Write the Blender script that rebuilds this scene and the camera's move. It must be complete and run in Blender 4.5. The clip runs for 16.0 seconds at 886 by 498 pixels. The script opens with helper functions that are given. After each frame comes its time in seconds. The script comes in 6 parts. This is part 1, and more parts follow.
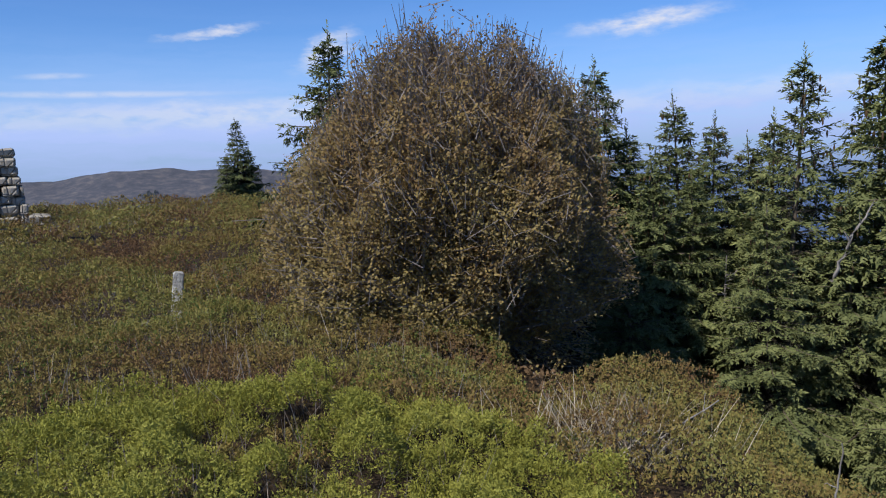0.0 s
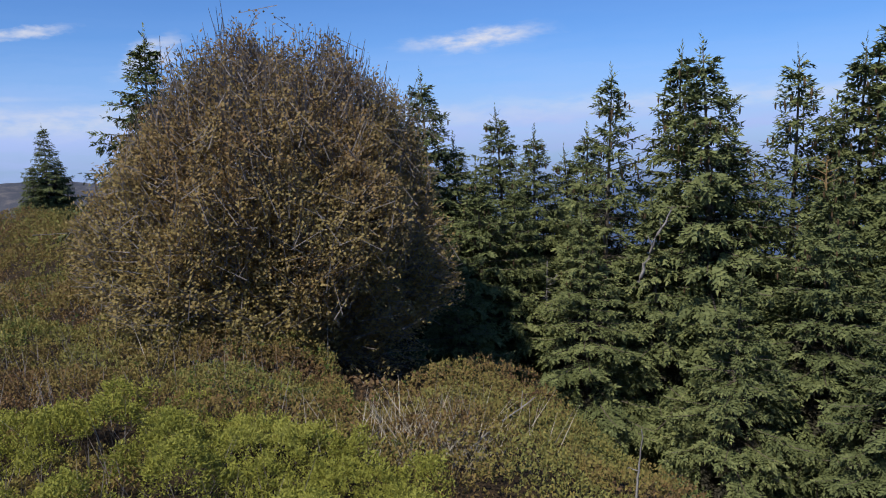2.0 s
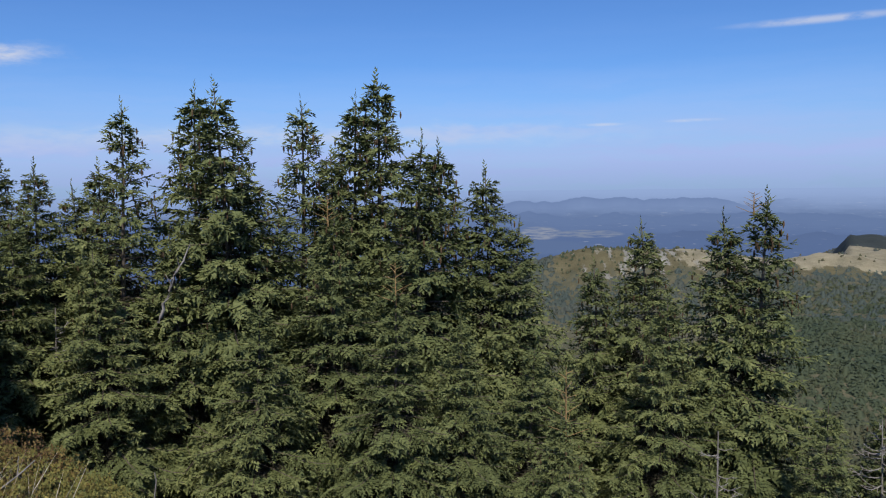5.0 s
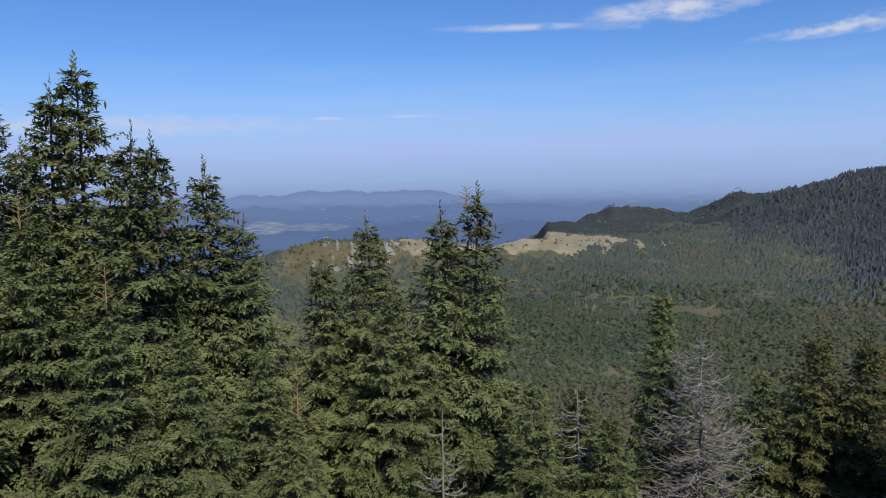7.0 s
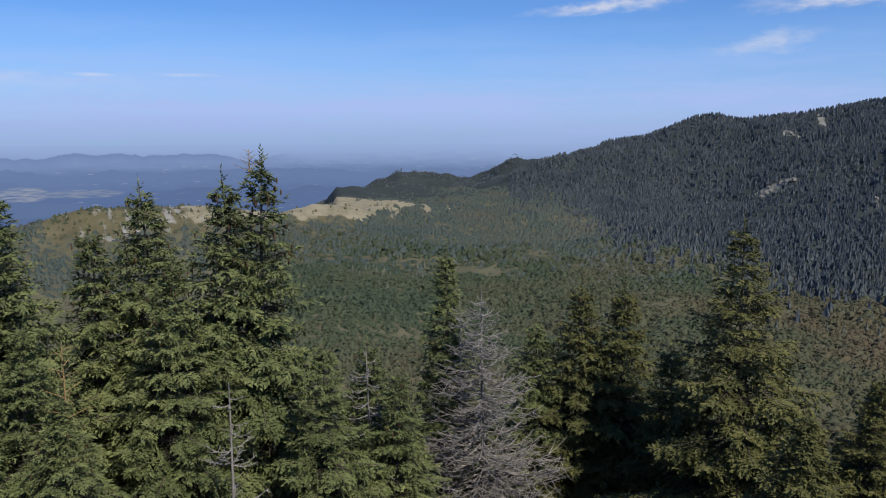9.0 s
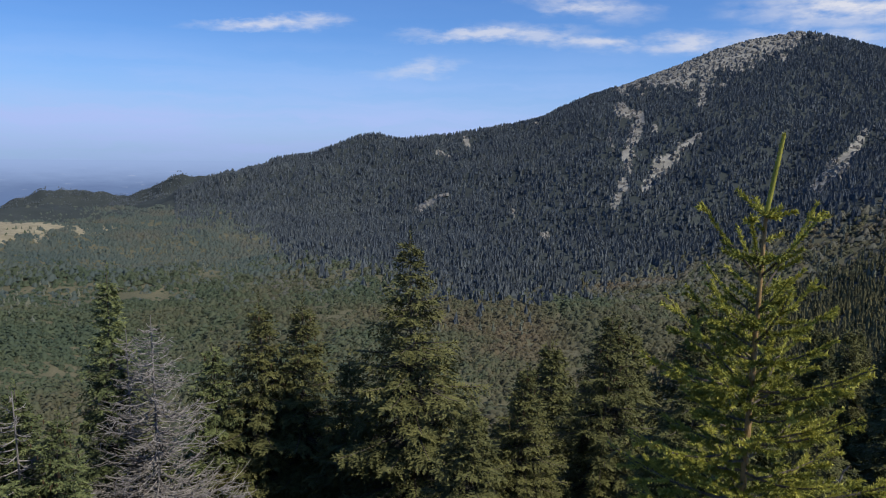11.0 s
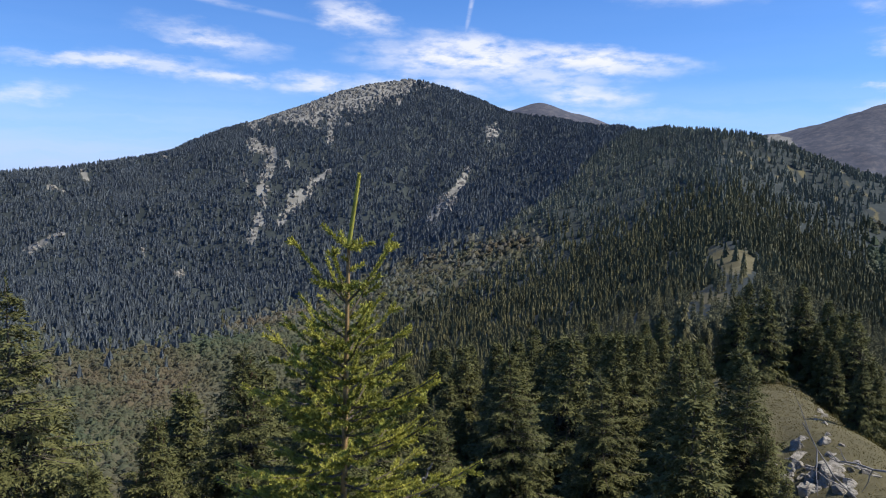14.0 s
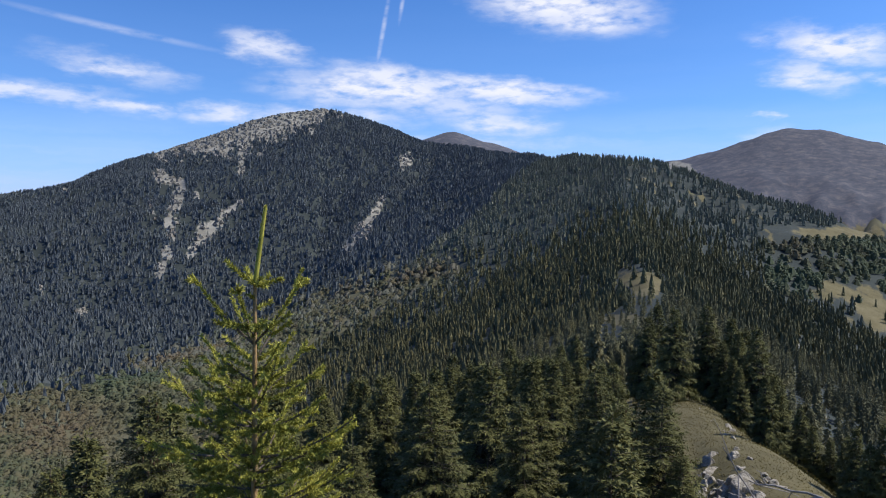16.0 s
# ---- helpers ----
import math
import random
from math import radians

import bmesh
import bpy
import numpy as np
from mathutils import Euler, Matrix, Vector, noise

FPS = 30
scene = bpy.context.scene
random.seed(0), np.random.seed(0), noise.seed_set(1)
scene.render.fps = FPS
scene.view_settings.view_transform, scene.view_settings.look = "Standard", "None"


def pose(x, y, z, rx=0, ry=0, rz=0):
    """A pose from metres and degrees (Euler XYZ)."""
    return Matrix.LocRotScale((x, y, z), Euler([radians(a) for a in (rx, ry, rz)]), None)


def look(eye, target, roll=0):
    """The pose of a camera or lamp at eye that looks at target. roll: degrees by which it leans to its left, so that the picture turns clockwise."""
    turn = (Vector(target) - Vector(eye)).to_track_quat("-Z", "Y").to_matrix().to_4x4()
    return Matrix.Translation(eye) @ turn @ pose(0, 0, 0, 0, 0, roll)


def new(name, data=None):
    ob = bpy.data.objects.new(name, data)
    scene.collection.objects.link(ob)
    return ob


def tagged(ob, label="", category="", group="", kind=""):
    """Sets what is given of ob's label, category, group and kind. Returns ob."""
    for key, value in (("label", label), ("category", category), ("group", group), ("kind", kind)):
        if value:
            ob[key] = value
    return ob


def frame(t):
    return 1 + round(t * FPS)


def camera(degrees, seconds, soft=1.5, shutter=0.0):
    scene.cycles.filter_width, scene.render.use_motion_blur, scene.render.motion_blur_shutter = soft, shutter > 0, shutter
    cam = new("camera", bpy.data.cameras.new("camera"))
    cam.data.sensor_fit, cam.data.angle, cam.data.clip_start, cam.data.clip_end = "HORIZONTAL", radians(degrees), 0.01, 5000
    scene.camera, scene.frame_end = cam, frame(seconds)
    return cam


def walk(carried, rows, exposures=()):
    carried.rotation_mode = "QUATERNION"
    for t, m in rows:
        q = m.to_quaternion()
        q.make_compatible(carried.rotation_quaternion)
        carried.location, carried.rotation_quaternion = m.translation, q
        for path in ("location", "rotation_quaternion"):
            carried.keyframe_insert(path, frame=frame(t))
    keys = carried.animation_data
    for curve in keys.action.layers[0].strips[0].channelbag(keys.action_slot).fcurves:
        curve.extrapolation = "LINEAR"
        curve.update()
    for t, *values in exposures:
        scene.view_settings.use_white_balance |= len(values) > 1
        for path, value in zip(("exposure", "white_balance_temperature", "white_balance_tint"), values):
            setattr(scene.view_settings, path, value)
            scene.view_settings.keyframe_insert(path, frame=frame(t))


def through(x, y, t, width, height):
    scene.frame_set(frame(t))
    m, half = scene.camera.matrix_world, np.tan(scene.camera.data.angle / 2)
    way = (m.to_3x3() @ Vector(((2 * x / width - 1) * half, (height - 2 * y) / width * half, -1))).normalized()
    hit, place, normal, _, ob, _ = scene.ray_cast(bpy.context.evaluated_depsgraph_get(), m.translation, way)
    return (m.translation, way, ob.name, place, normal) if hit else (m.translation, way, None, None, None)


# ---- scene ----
EYE = 1.7
cam = camera(60.61, 16.0, soft=1.1)
ROWS = [
    (0.0, 0.000, 0.000, 0.000, -0.00, -7.64, 2.12),
    (0.5, -0.045, -0.021, -0.014, -3.05, -7.68, 1.81),
    (1.0, -0.031, 0.008, -0.014, -5.76, -7.77, 1.62),
    (1.5, 0.009, -0.031, -0.013, -8.50, -7.64, 1.54),
    (2.0, 0.099, -0.007, -0.033, -12.25, -7.12, 1.80),
    (2.5, 0.155, -0.063, -0.039, -17.16, -6.54, 1.96),
    (3.0, 0.235, -0.175, -0.031, -22.61, -6.17, 2.10),
    (3.5, 0.233, -0.177, -0.035, -28.54, -5.76, 2.13),
    (4.0, 0.233, -0.181, -0.039, -34.42, -5.54, 2.01),
    (4.5, 0.184, -0.223, -0.037, -40.50, -5.42, 1.85),
    (4.7, 0.155, -0.173, -0.029, -43.05, -5.34, 1.39),
    (6.8, 0.202, -0.169, 0.009, -65.42, -5.54, 0.84),
    (7.0, 0.184, -0.182, 0.010, -67.19, -5.95, 0.88),
    (7.5, 0.142, -0.219, 0.013, -71.31, -7.36, 0.49),
    (8.0, 0.137, -0.231, 0.012, -74.42, -8.47, 0.35),
    (8.2, 0.140, -0.231, 0.009, -75.80, -8.62, 0.31),
    (10.3, 0.225, -0.208, 0.006, -98.32, -7.96, -0.38),
    (10.5, 0.218, -0.200, 0.025, -100.88, -7.80, -0.42),
    (11.0, 0.181, -0.182, 0.003, -107.45, -7.26, -0.82),
    (11.5, 0.118, -0.224, 0.013, -113.74, -6.87, -0.87),
    (12.0, 0.056, -0.257, 0.021, -119.53, -6.27, -0.94),
    (12.5, 0.032, -0.276, 0.021, -124.38, -5.80, -0.92),
    (13.0, 0.024, -0.284, 0.021, -128.54, -5.30, -0.87),
    (13.5, 0.014, -0.290, 0.021, -131.88, -4.74, -0.82),
    (14.0, -0.029, -0.291, 0.022, -134.42, -4.27, -0.77),
    (14.5, -0.020, -0.282, 0.021, -136.38, -3.80, -0.79),
    (15.0, 0.004, -0.295, 0.023, -137.94, -3.32, -0.61),
    (15.5, 0.049, -0.359, 0.026, -139.34, -2.76, -0.16),
    (16.0, 0.086, -0.420, 0.032, -140.82, -2.09, 0.20),
]
walk(cam, [(t, pose(x, y, z + EYE, 90 + pitch, roll, yaw)) for t, x, y, z, yaw, pitch, roll in ROWS],
     [(0.0, 0.0), (2.0, -0.08), (3.5, -0.2), (8.0, -0.15), (10.5, -0.12), (12.0, 0.08), (13.0, 0.32), (16.0, 0.25)])

# ---- sun and sky ----
SUN_AZ, SUN_EL = 226.0, 48.5
DEG = math.pi / 180


def heading(az, el=0.0):
    """Unit vector for a bearing (clockwise from +y) and an elevation, both in degrees."""
    a, e = az * DEG, el * DEG
    return Vector((math.sin(a) * math.cos(e), math.cos(a) * math.cos(e), math.sin(e)))


sun = tagged(new("sun", bpy.data.lights.new("sun", "SUN")), kind="structure")
sun.data.energy, sun.data.angle, sun.data.color = 5.0, radians(0.55), (1.0, 0.94, 0.84)
sun.matrix_world = look(tuple(heading(SUN_AZ, SUN_EL) * 60), (0, 0, 0))


def nodes_of(tree):
    """Two short makers: n() adds a node with properties and inputs, j() joins a value or socket to an input."""
    def j(value, socket):
        if isinstance(value, bpy.types.NodeSocket):
            tree.links.new(value, socket)
        else:
            socket.default_value = value

    def n(kind, inputs=None, **props):
        node = tree.nodes.new("ShaderNode" + kind)
        for key, value in props.items():
            setattr(node, key, value)
        for key, value in (inputs or {}).items():
            j(value, node.inputs[key])
        return node
    return n


def ramp(n, fac, stops):
    node = n("ValToRGB", {"Fac": fac})
    el = node.color_ramp.elements
    while len(el) < len(stops):
        el.new(0.5)
    for e, (pos, col) in zip(el, stops):
        e.position, e.color = pos, (*col, 1)
    return node.outputs["Color"]


# bearing, elevation, half width, half height, tilt, thickness of each cloud, in degrees
NORTH_CLOUDS = [
    (-16.2, 8.6, 3.0, 0.42, 8, 0.8), (15.0, 8.35, 5.2, 0.75, 6, 0.95), (-8.4, 7.3, 2.6, 0.9, 28, 0.9), (-26.5, 5.6, 2.2, 0.22, 2, 0.45),
    (58.5, 3.9, 1.8, 0.14, 0, 0.5), (-8.0, 2.9, 34.0, 1.1, 0, 0.55), (35.0, 3.4, 26.0, 0.9, 0, 0.4), (-24.0, 4.4, 9.0, 0.25, 0, 0.5),
]
EAST_CLOUDS = [
    (83.5, 10.9, 6.0, 0.8, 4, 0.85), (73.0, 10.2, 5.5, 0.28, 0, 0.6), (94.5, 8.8, 5.0, 0.42, 3, 0.75), (65.0, 4.0, 2.0, 0.14, 0, 0.5),
    (98.0, 9.3, 2.2, 0.5, 3, 0.6), (111.0, 8.6, 6.5, 0.45, 2, 0.75), (118.6, 8.0, 3.2, 0.5, -4, 0.75), (117.5, 10.4, 4.2, 0.7, -6, 0.7),
]
SOUTH_CLOUDS = [
    (136.1, 9.8, 8.0, 1.54, -1, 1.00), (144.7, 9.8, 7.4, 0.94, -6, 1.00), (136.5, 10.6, 5.1, 1.11, -5, 0.90), (144.7, 7.2, 4.4, 1.03, -4, 0.75), (125.0, 7.7, 3.1, 0.77, -1, 0.75), (132.4, 7.6, 6.6, 0.94, -0, 0.80), (141.5, 8.7, 6.8, 1.11, -5, 0.60), (117.7, 10.5, 4.7, 0.94, -10, 0.55),
    (115.2, 8.4, 5.2, 0.77, -7, 0.60), (117.3, 8.1, 3.0, 0.60, -7, 0.60), (127.8, 12.5, 3.3, 1.11, -13, 0.75), (149.8, 15.5, 6.6, 1.97, -8, 1.00), (151.5, 14.5, 4.5, 1.11, -9, 0.90), (168.2, 11.4, 5.1, 1.20, -11, 0.95), (166.5, 9.6, 3.0, 1.11, -13, 0.80), (163.8, 7.2, 1.1, 0.34, -4, 0.70), (171.0, 9.0, 2.2, 0.51, -8, 0.50), (163.9, 5.8, 2.2, 0.77, -3, 0.30), (136.4, 14.0, 2.9, 0.19, -101, 0.38), (137.8, 15.7, 1.2, 0.17, -100, 0.35), (117.7, 13.1, 7.0, 0.26, -8, 0.28), (105.4, 6.0, 3.4, 0.68, 8, 0.50),
]
REAR_CLOUDS = [(140.0, 5.8, 14.0, 0.5, 0, 0.35), (205.0, 14.0, 12.0, 1.6, 0, 0.8), (265.0, 12.0, 14.0, 1.4, 0, 0.8), (310.0, 16.0, 10.0, 1.2, 4, 0.8)]
CLOUDS = NORTH_CLOUDS + EAST_CLOUDS + SOUTH_CLOUDS + REAR_CLOUDS
world = bpy.data.worlds.new("sky")
scene.world = world
world.use_nodes = True
world.node_tree.nodes.clear()
n = nodes_of(world.node_tree)
sky = n("TexSky", sky_type="NISHITA", sun_disc=False, sun_elevation=radians(SUN_EL), sun_rotation=radians(SUN_AZ),
        altitude=1200.0, air_density=1.0, dust_density=1.0, ozone_density=2.2)
way = n("TexCoord").outputs["Generated"]
xyz = n("SeparateXYZ", {"Vector": way}).outputs
az = n("Math", {0: n("Math", {0: xyz[0], 1: xyz[1]}, operation="ARCTAN2").outputs[0], 1: 1 / DEG}, operation="MULTIPLY").outputs[0]
el = n("Math", {0: n("Math", {0: xyz[2]}, operation="ARCSINE").outputs[0], 1: 1 / DEG}, operation="MULTIPLY").outputs[0]
# bearings run 0 to 360 from -60 on, so that the seam lies behind
az = n("Math", {0: n("Math", {0: az, 1: 420.0}, operation="ADD").outputs[0], 1: 360.0}, operation="MODULO").outputs[0]
flat = n("CombineXYZ", {"X": az, "Y": el, "Z": 0.0}).outputs[0]
stretched = n("Mapping", {"Vector": flat, "Scale": (0.30, 0.9, 1.0)}).outputs[0]
wisp = n("TexNoise", {"Vector": stretched, "Scale": 0.9, "Detail": 6.0, "Roughness": 0.6}, noise_dimensions="2D")
fine = n("TexNoise", {"Vector": stretched, "Scale": 1.6, "Detail": 5.0, "Roughness": 0.55}, noise_dimensions="2D")
still = flat
push = n("VectorMath", {0: n("VectorMath", {0: wisp.outputs["Color"], 1: (0.5, 0.5, 0.5)}, operation="SUBTRACT").outputs[0], 1: (4.5, 1.5, 0.0)}, operation="MULTIPLY").outputs[0]
flat = n("VectorMath", {0: flat, 1: push}, operation="ADD").outputs[0]
cover = 0.0
for caz, cel, hw, hh, tilt, thick in CLOUDS:
    local = n("Mapping", {"Vector": still if hh < 0.33 else flat, "Location": ((caz + 420) % 360, cel, 0), "Rotation": (0, 0, radians(tilt)), "Scale": (hw, hh, 1)}, vector_type="TEXTURE").outputs[0]
    dist = n("VectorMath", {0: local}, operation="LENGTH").outputs["Value"]
    body = n("MapRange", {"Value": dist, "From Min": 1.35, "From Max": 0.1, "To Min": 0.0, "To Max": thick}, interpolation_type="SMOOTHSTEP").outputs[0]
    cover = n("Math", {0: cover, 1: body}, operation="MAXIMUM").outputs[0]
cover = n("Math", {0: cover, 1: n("MapRange", {"Value": fine.outputs["Fac"], "From Min": 0.2, "From Max": 0.56}).outputs[0]}, operation="MULTIPLY").outputs[0]
# pale layer of moist air towards the horizon, thinning upwards
low = n("MapRange", {"Value": el, "From Min": -4.0, "From Max": 16.0}).outputs[0]
veil = ramp(n, low, [(0.0, (1.0, 1.0, 1.0)), (0.3, (0.92, 0.92, 0.92)), (0.42, (0.52, 0.52, 0.52)), (0.62, (0.10, 0.10, 0.10)), (1.0, (0.0, 0.0, 0.0))])
streak = n("TexNoise", {"Vector": n("Mapping", {"Vector": flat, "Scale": (0.06, 0.9, 1.0)}).outputs[0], "Scale": 1.0, "Detail": 4.0}, noise_dimensions="2D").outputs["Fac"]
veil = n("Math", {0: veil, 1: n("MapRange", {"Value": streak, "From Min": 0.3, "From Max": 0.7, "To Min": 0.75, "To Max": 1.15}).outputs[0]}, operation="MULTIPLY", use_clamp=True).outputs[0]
blue = n("MixRGB", {"Fac": 1.0, "Color1": sky.outputs[0], "Color2": (0.50, 0.86, 1.38, 1)}, blend_type="MULTIPLY").outputs[0]
pale = ramp(n, low, [(0.12, (0.33, 0.455, 0.75)), (0.28, (0.44, 0.57, 0.96)), (0.5, (0.43, 0.60, 1.02))])
pale = n("MixRGB", {"Fac": 1.0, "Color1": pale, "Color2": (10, 10, 10, 1)}, blend_type="MULTIPLY").outputs[0]
tone = n("MixRGB", {"Fac": veil, "Color1": blue, "Color2": pale}).outputs[0]
tone = n("MixRGB", {"Fac": cover, "Color1": tone, "Color2": (7.6, 7.8, 8.8, 1)}).outputs[0]
n("OutputWorld", {"Surface": n("Background", {"Color": tone, "Strength": 0.1}).outputs[0]})


# ---- numbers ----
rng = np.random.default_rng(7)


def hash2(i, j, seed):
    h = (i.astype(np.int64) * 374761393 + j.astype(np.int64) * 668265263 + seed * 974634777) & 0xFFFFFFFF
    h = ((h ^ (h >> 13)) * 1274126177) & 0xFFFFFFFF
    return ((h ^ (h >> 16)) & 0xFFFF) / 65535.0


def value_noise(x, y, seed=0):
    xi, yi = np.floor(x), np.floor(y)
    u, v = x - xi, y - yi
    u, v = u * u * (3 - 2 * u), v * v * (3 - 2 * v)
    a, b = hash2(xi, yi, seed), hash2(xi + 1, yi, seed)
    c, d = hash2(xi, yi + 1, seed), hash2(xi + 1, yi + 1, seed)
    return (a + (b - a) * u + (c - a) * v + (a - b - c + d) * u * v) * 2 - 1


def fbm(x, y, octaves=4, seed=0):
    x, y = np.asarray(x, float), np.asarray(y, float)
    total, amp = np.zeros(np.broadcast(x, y).shape), 1.0
    for k in range(octaves):
        total += amp * value_noise(x, y, seed + k)
        x, y, amp = x * 1.93 + 7.3 - y * 0.31, y * 1.93 + x * 0.16, amp * 0.5
    return total


def polar(az, r):
    a = np.asarray(az, float) * DEG
    return np.sin(a) * r, np.cos(a) * r


# ---- the lie of the land ----
# crests: bearing, distance and height angle as seen from the summit; how steeply their flanks fall
CRESTS = {
    "peak": ([(88, 1950, -5.2), (93.1, 1850, -1.95), (96.0, 1785, -0.62), (97.6, 1760, -0.1), (99.2, 1740, 0.25), (101.6, 1720, 0.65), (104.3, 1705, 0.95), (107.6, 1700, 1.22), (109.4, 1700, 1.4), (114.4, 1740, 2.4), (119.6, 1780, 3.5),
              (122.7, 1800, 4.55), (126.5, 1850, 6.65), (129.7, 1880, 7.95), (132.0, 1900, 8.25), (134.7, 1900, 6.75), (138, 1850, 5.95), (141.4, 1750, 5.6), (147.4, 1350, 4.6), (154, 950, 4.3)], 0.40, 30),
    "spur": ([(174, 6, -52), (176, 14, -36), (170, 24, -25.0), (166, 31, -19.2), (164.3, 34, -17.2), (162.5, 38, -15.3), (160.6, 43, -14.5), (159.1, 50, -13.3), (158.5, 90, -11.8), (158, 160, -9.9), (157.5, 240, -8.0), (156, 400, -4.6), (155, 560, -1.2), (154.5, 760, 2.5), (154, 950, 4.3),
              (159.8, 970, 2.5), (165.4, 1000, 0.1), (171, 1050, -2.1), (180, 1150, -5)], 0.46, 4),
    "rear_peak": ([(136, 2900, 4.0), (140, 2700, 6.1), (141.4, 2650, 6.75), (144, 2650, 6.0), (150, 2700, 4.0), (156, 2900, 3.0)], 0.42, 20),
    "bare_peak": ([(150, 3600, 2.5), (157.5, 3500, 4.35), (161.7, 3450, 5.1), (163.8, 3450, 5.8), (165.3, 3450, 6.4), (167.0, 3450, 6.2), (169.5, 3450, 5.2), (171.0, 3450, 4.9), (178, 3300, 3.0), (190, 3000, 1.0)], 0.36, 9),
    "foothills": ([(73, 2700, -8.0), (76.0, 2700, -6.4), (77.7, 2690, -5.1), (80.3, 2650, -2.85), (84.9, 2600, -3.05), (89.8, 2500, -1.75), (93, 2350, -2.4), (96, 2100, -2.6)], 0.42, 25),
    "meadow": ([(52.5, 820, -10.5), (56.2, 850, -6.4), (59.8, 880, -5.05), (63.8, 900, -5.1), (69.6, 960, -5.4), (75.6, 1040, -5.8), (80.7, 1150, -6.2), (88, 1350, -6.0), (92, 1600, -4.6)], 0.33, 20),
    "west_ridge": ([(-60, 2700, -2), (-32, 2500, -1.25), (-27, 2450, -1.2), (-23, 2400, -0.85), (-16.7, 2400, -0.8), (-10, 2450, -1.4), (0, 2600, -2.5), (10, 2800, -4)], 0.30, 40),
}


def crest_height(points, slope, soft, x, y):
    px, py = polar([p[0] for p in points], np.array([p[1] for p in points], float))
    pz = np.array([p[1] * math.tan(p[2] * DEG) for p in points])
    best = np.full(x.shape, -1e9)
    for k in range(len(points) - 1):
        dx, dy = px[k + 1] - px[k], py[k + 1] - py[k]
        t = np.clip(((x - px[k]) * dx + (y - py[k]) * dy) / (dx * dx + dy * dy), 0, 1)
        d = np.hypot(x - px[k] - t * dx, y - py[k] - t * dy)
        best = np.maximum(best, pz[k] + t * (pz[k + 1] - pz[k]) - slope * (np.sqrt(d * d + soft * soft) - soft))
    return best


def land(x, y):
    """Height of the ground under a place; 0 is the ground at the summit where one stands."""
    x, y = np.asarray(x, float), np.asarray(y, float)
    r = np.hypot(x, y)
    # summit plateau: level to the west, breaking off to the east
    u = x * math.sin(75 * DEG) + y * math.cos(75 * DEG)
    west = np.hypot(np.maximum(-x - 4, 0) * 0.8, np.maximum(y - 14, 0))
    soft = np.logaddexp(0, (u - 2.5) / 0.7) * 0.7
    south = np.logaddexp(0, (-y - 2.2 - 0.25 * np.maximum(-x, 0)) / 0.8) * 0.8
    plat = -0.72 * np.hypot(soft, south) - 0.22 * np.maximum(west - 8, 0) + 0.10 * fbm(x * 0.4, y * 0.4, 3, 11)
    plat = plat - 0.3 * np.maximum(-u - 16, 0) - 0.5 * np.maximum(-y - 12, 0)
    plat = np.maximum(plat, -0.52 * r - 2)
    east = np.clip((r - 1400) / 1200, 0, 1)
    floor = -112 - 130 * east * east * (3 - 2 * east) + 12 * fbm(x / 150, y / 150, 4, 3)
    az = np.degrees(np.arctan2(x, y))
    floor = floor - 230 * np.clip((r - 880) / 350, 0, 1) * np.clip((75 - az) / 6, 0, 1) * np.clip((az - 15) / 8, 0, 1)
    out = plat
    k = 0.012 * r + 0.25
    for name, (points, slope, soft) in CRESTS.items():
        if name == "spur":
            # the near spur breaks off steeply on its far side
            slope = slope + 0.75 * np.clip((190 - r) / 90, 0, 1) * np.clip((np.degrees(np.arctan2(x, y)) - 157.5) / 2, 0, 1)
        h = crest_height(points, slope, soft, x, y) + EYE
        rough = np.clip(r, 0, 1600) * 0.012 * fbm(x / 90, y / 90, 4, 5) * {"spur": 0, "west_ridge": 0.35, "bare_peak": 2.4}.get(name, 1)
        h = h + np.where(r > 250, rough * np.clip(-(h - 60) / 200 + 0.6, 0.15, 1), 0)
        d = np.clip(0.5 + 0.5 * (out - h) / k, 0, 1)
        out = out * d + h * (1 - d) + k * d * (1 - d)
    k = k * 2 + 2 * np.clip(r / 100, 0, 1)
    d = np.clip(0.5 + 0.5 * (out - floor) / k, 0, 1)
    out = out * d + floor * (1 - d) + k * d * (1 - d)
    return out


def mesh_of(name, verts, faces, attrs=None, smooth=False):
    """A mesh from arrays: verts (n, 3); faces (m, 3) or (m, 4); attrs: per-vertex floats."""
    me = bpy.data.meshes.new(name)
    verts, faces = np.ascontiguousarray(verts, np.float32), np.ascontiguousarray(faces, np.int32)
    m, c = faces.shape
    me.vertices.add(len(verts))
    me.vertices.foreach_set("co", verts.ravel())
    me.loops.add(m * c)
    me.loops.foreach_set("vertex_index", faces.ravel())
    me.polygons.add(m)
    me.polygons.foreach_set("loop_start", np.arange(0, m * c, c, dtype=np.int32))
    me.polygons.foreach_set("use_smooth", np.full(m, smooth))
    for key, values in (attrs or {}).items():
        me.attributes.new(key, "FLOAT", "POINT").data.foreach_set("value", np.ascontiguousarray(values, np.float32))
    me.update()
    return me


# ---- materials ----
def material(name, build, rough=0.8, spec=0.3):
    mat = bpy.data.materials.new(name)
    mat.use_nodes = True
    tree = mat.node_tree
    tree.nodes.clear()
    n = nodes_of(tree)
    bsdf = n("BsdfPrincipled", {"Roughness": rough, "Specular IOR Level": spec})
    n("OutputMaterial", {"Surface": bsdf.outputs[0]})
    build(n, bsdf)
    return mat


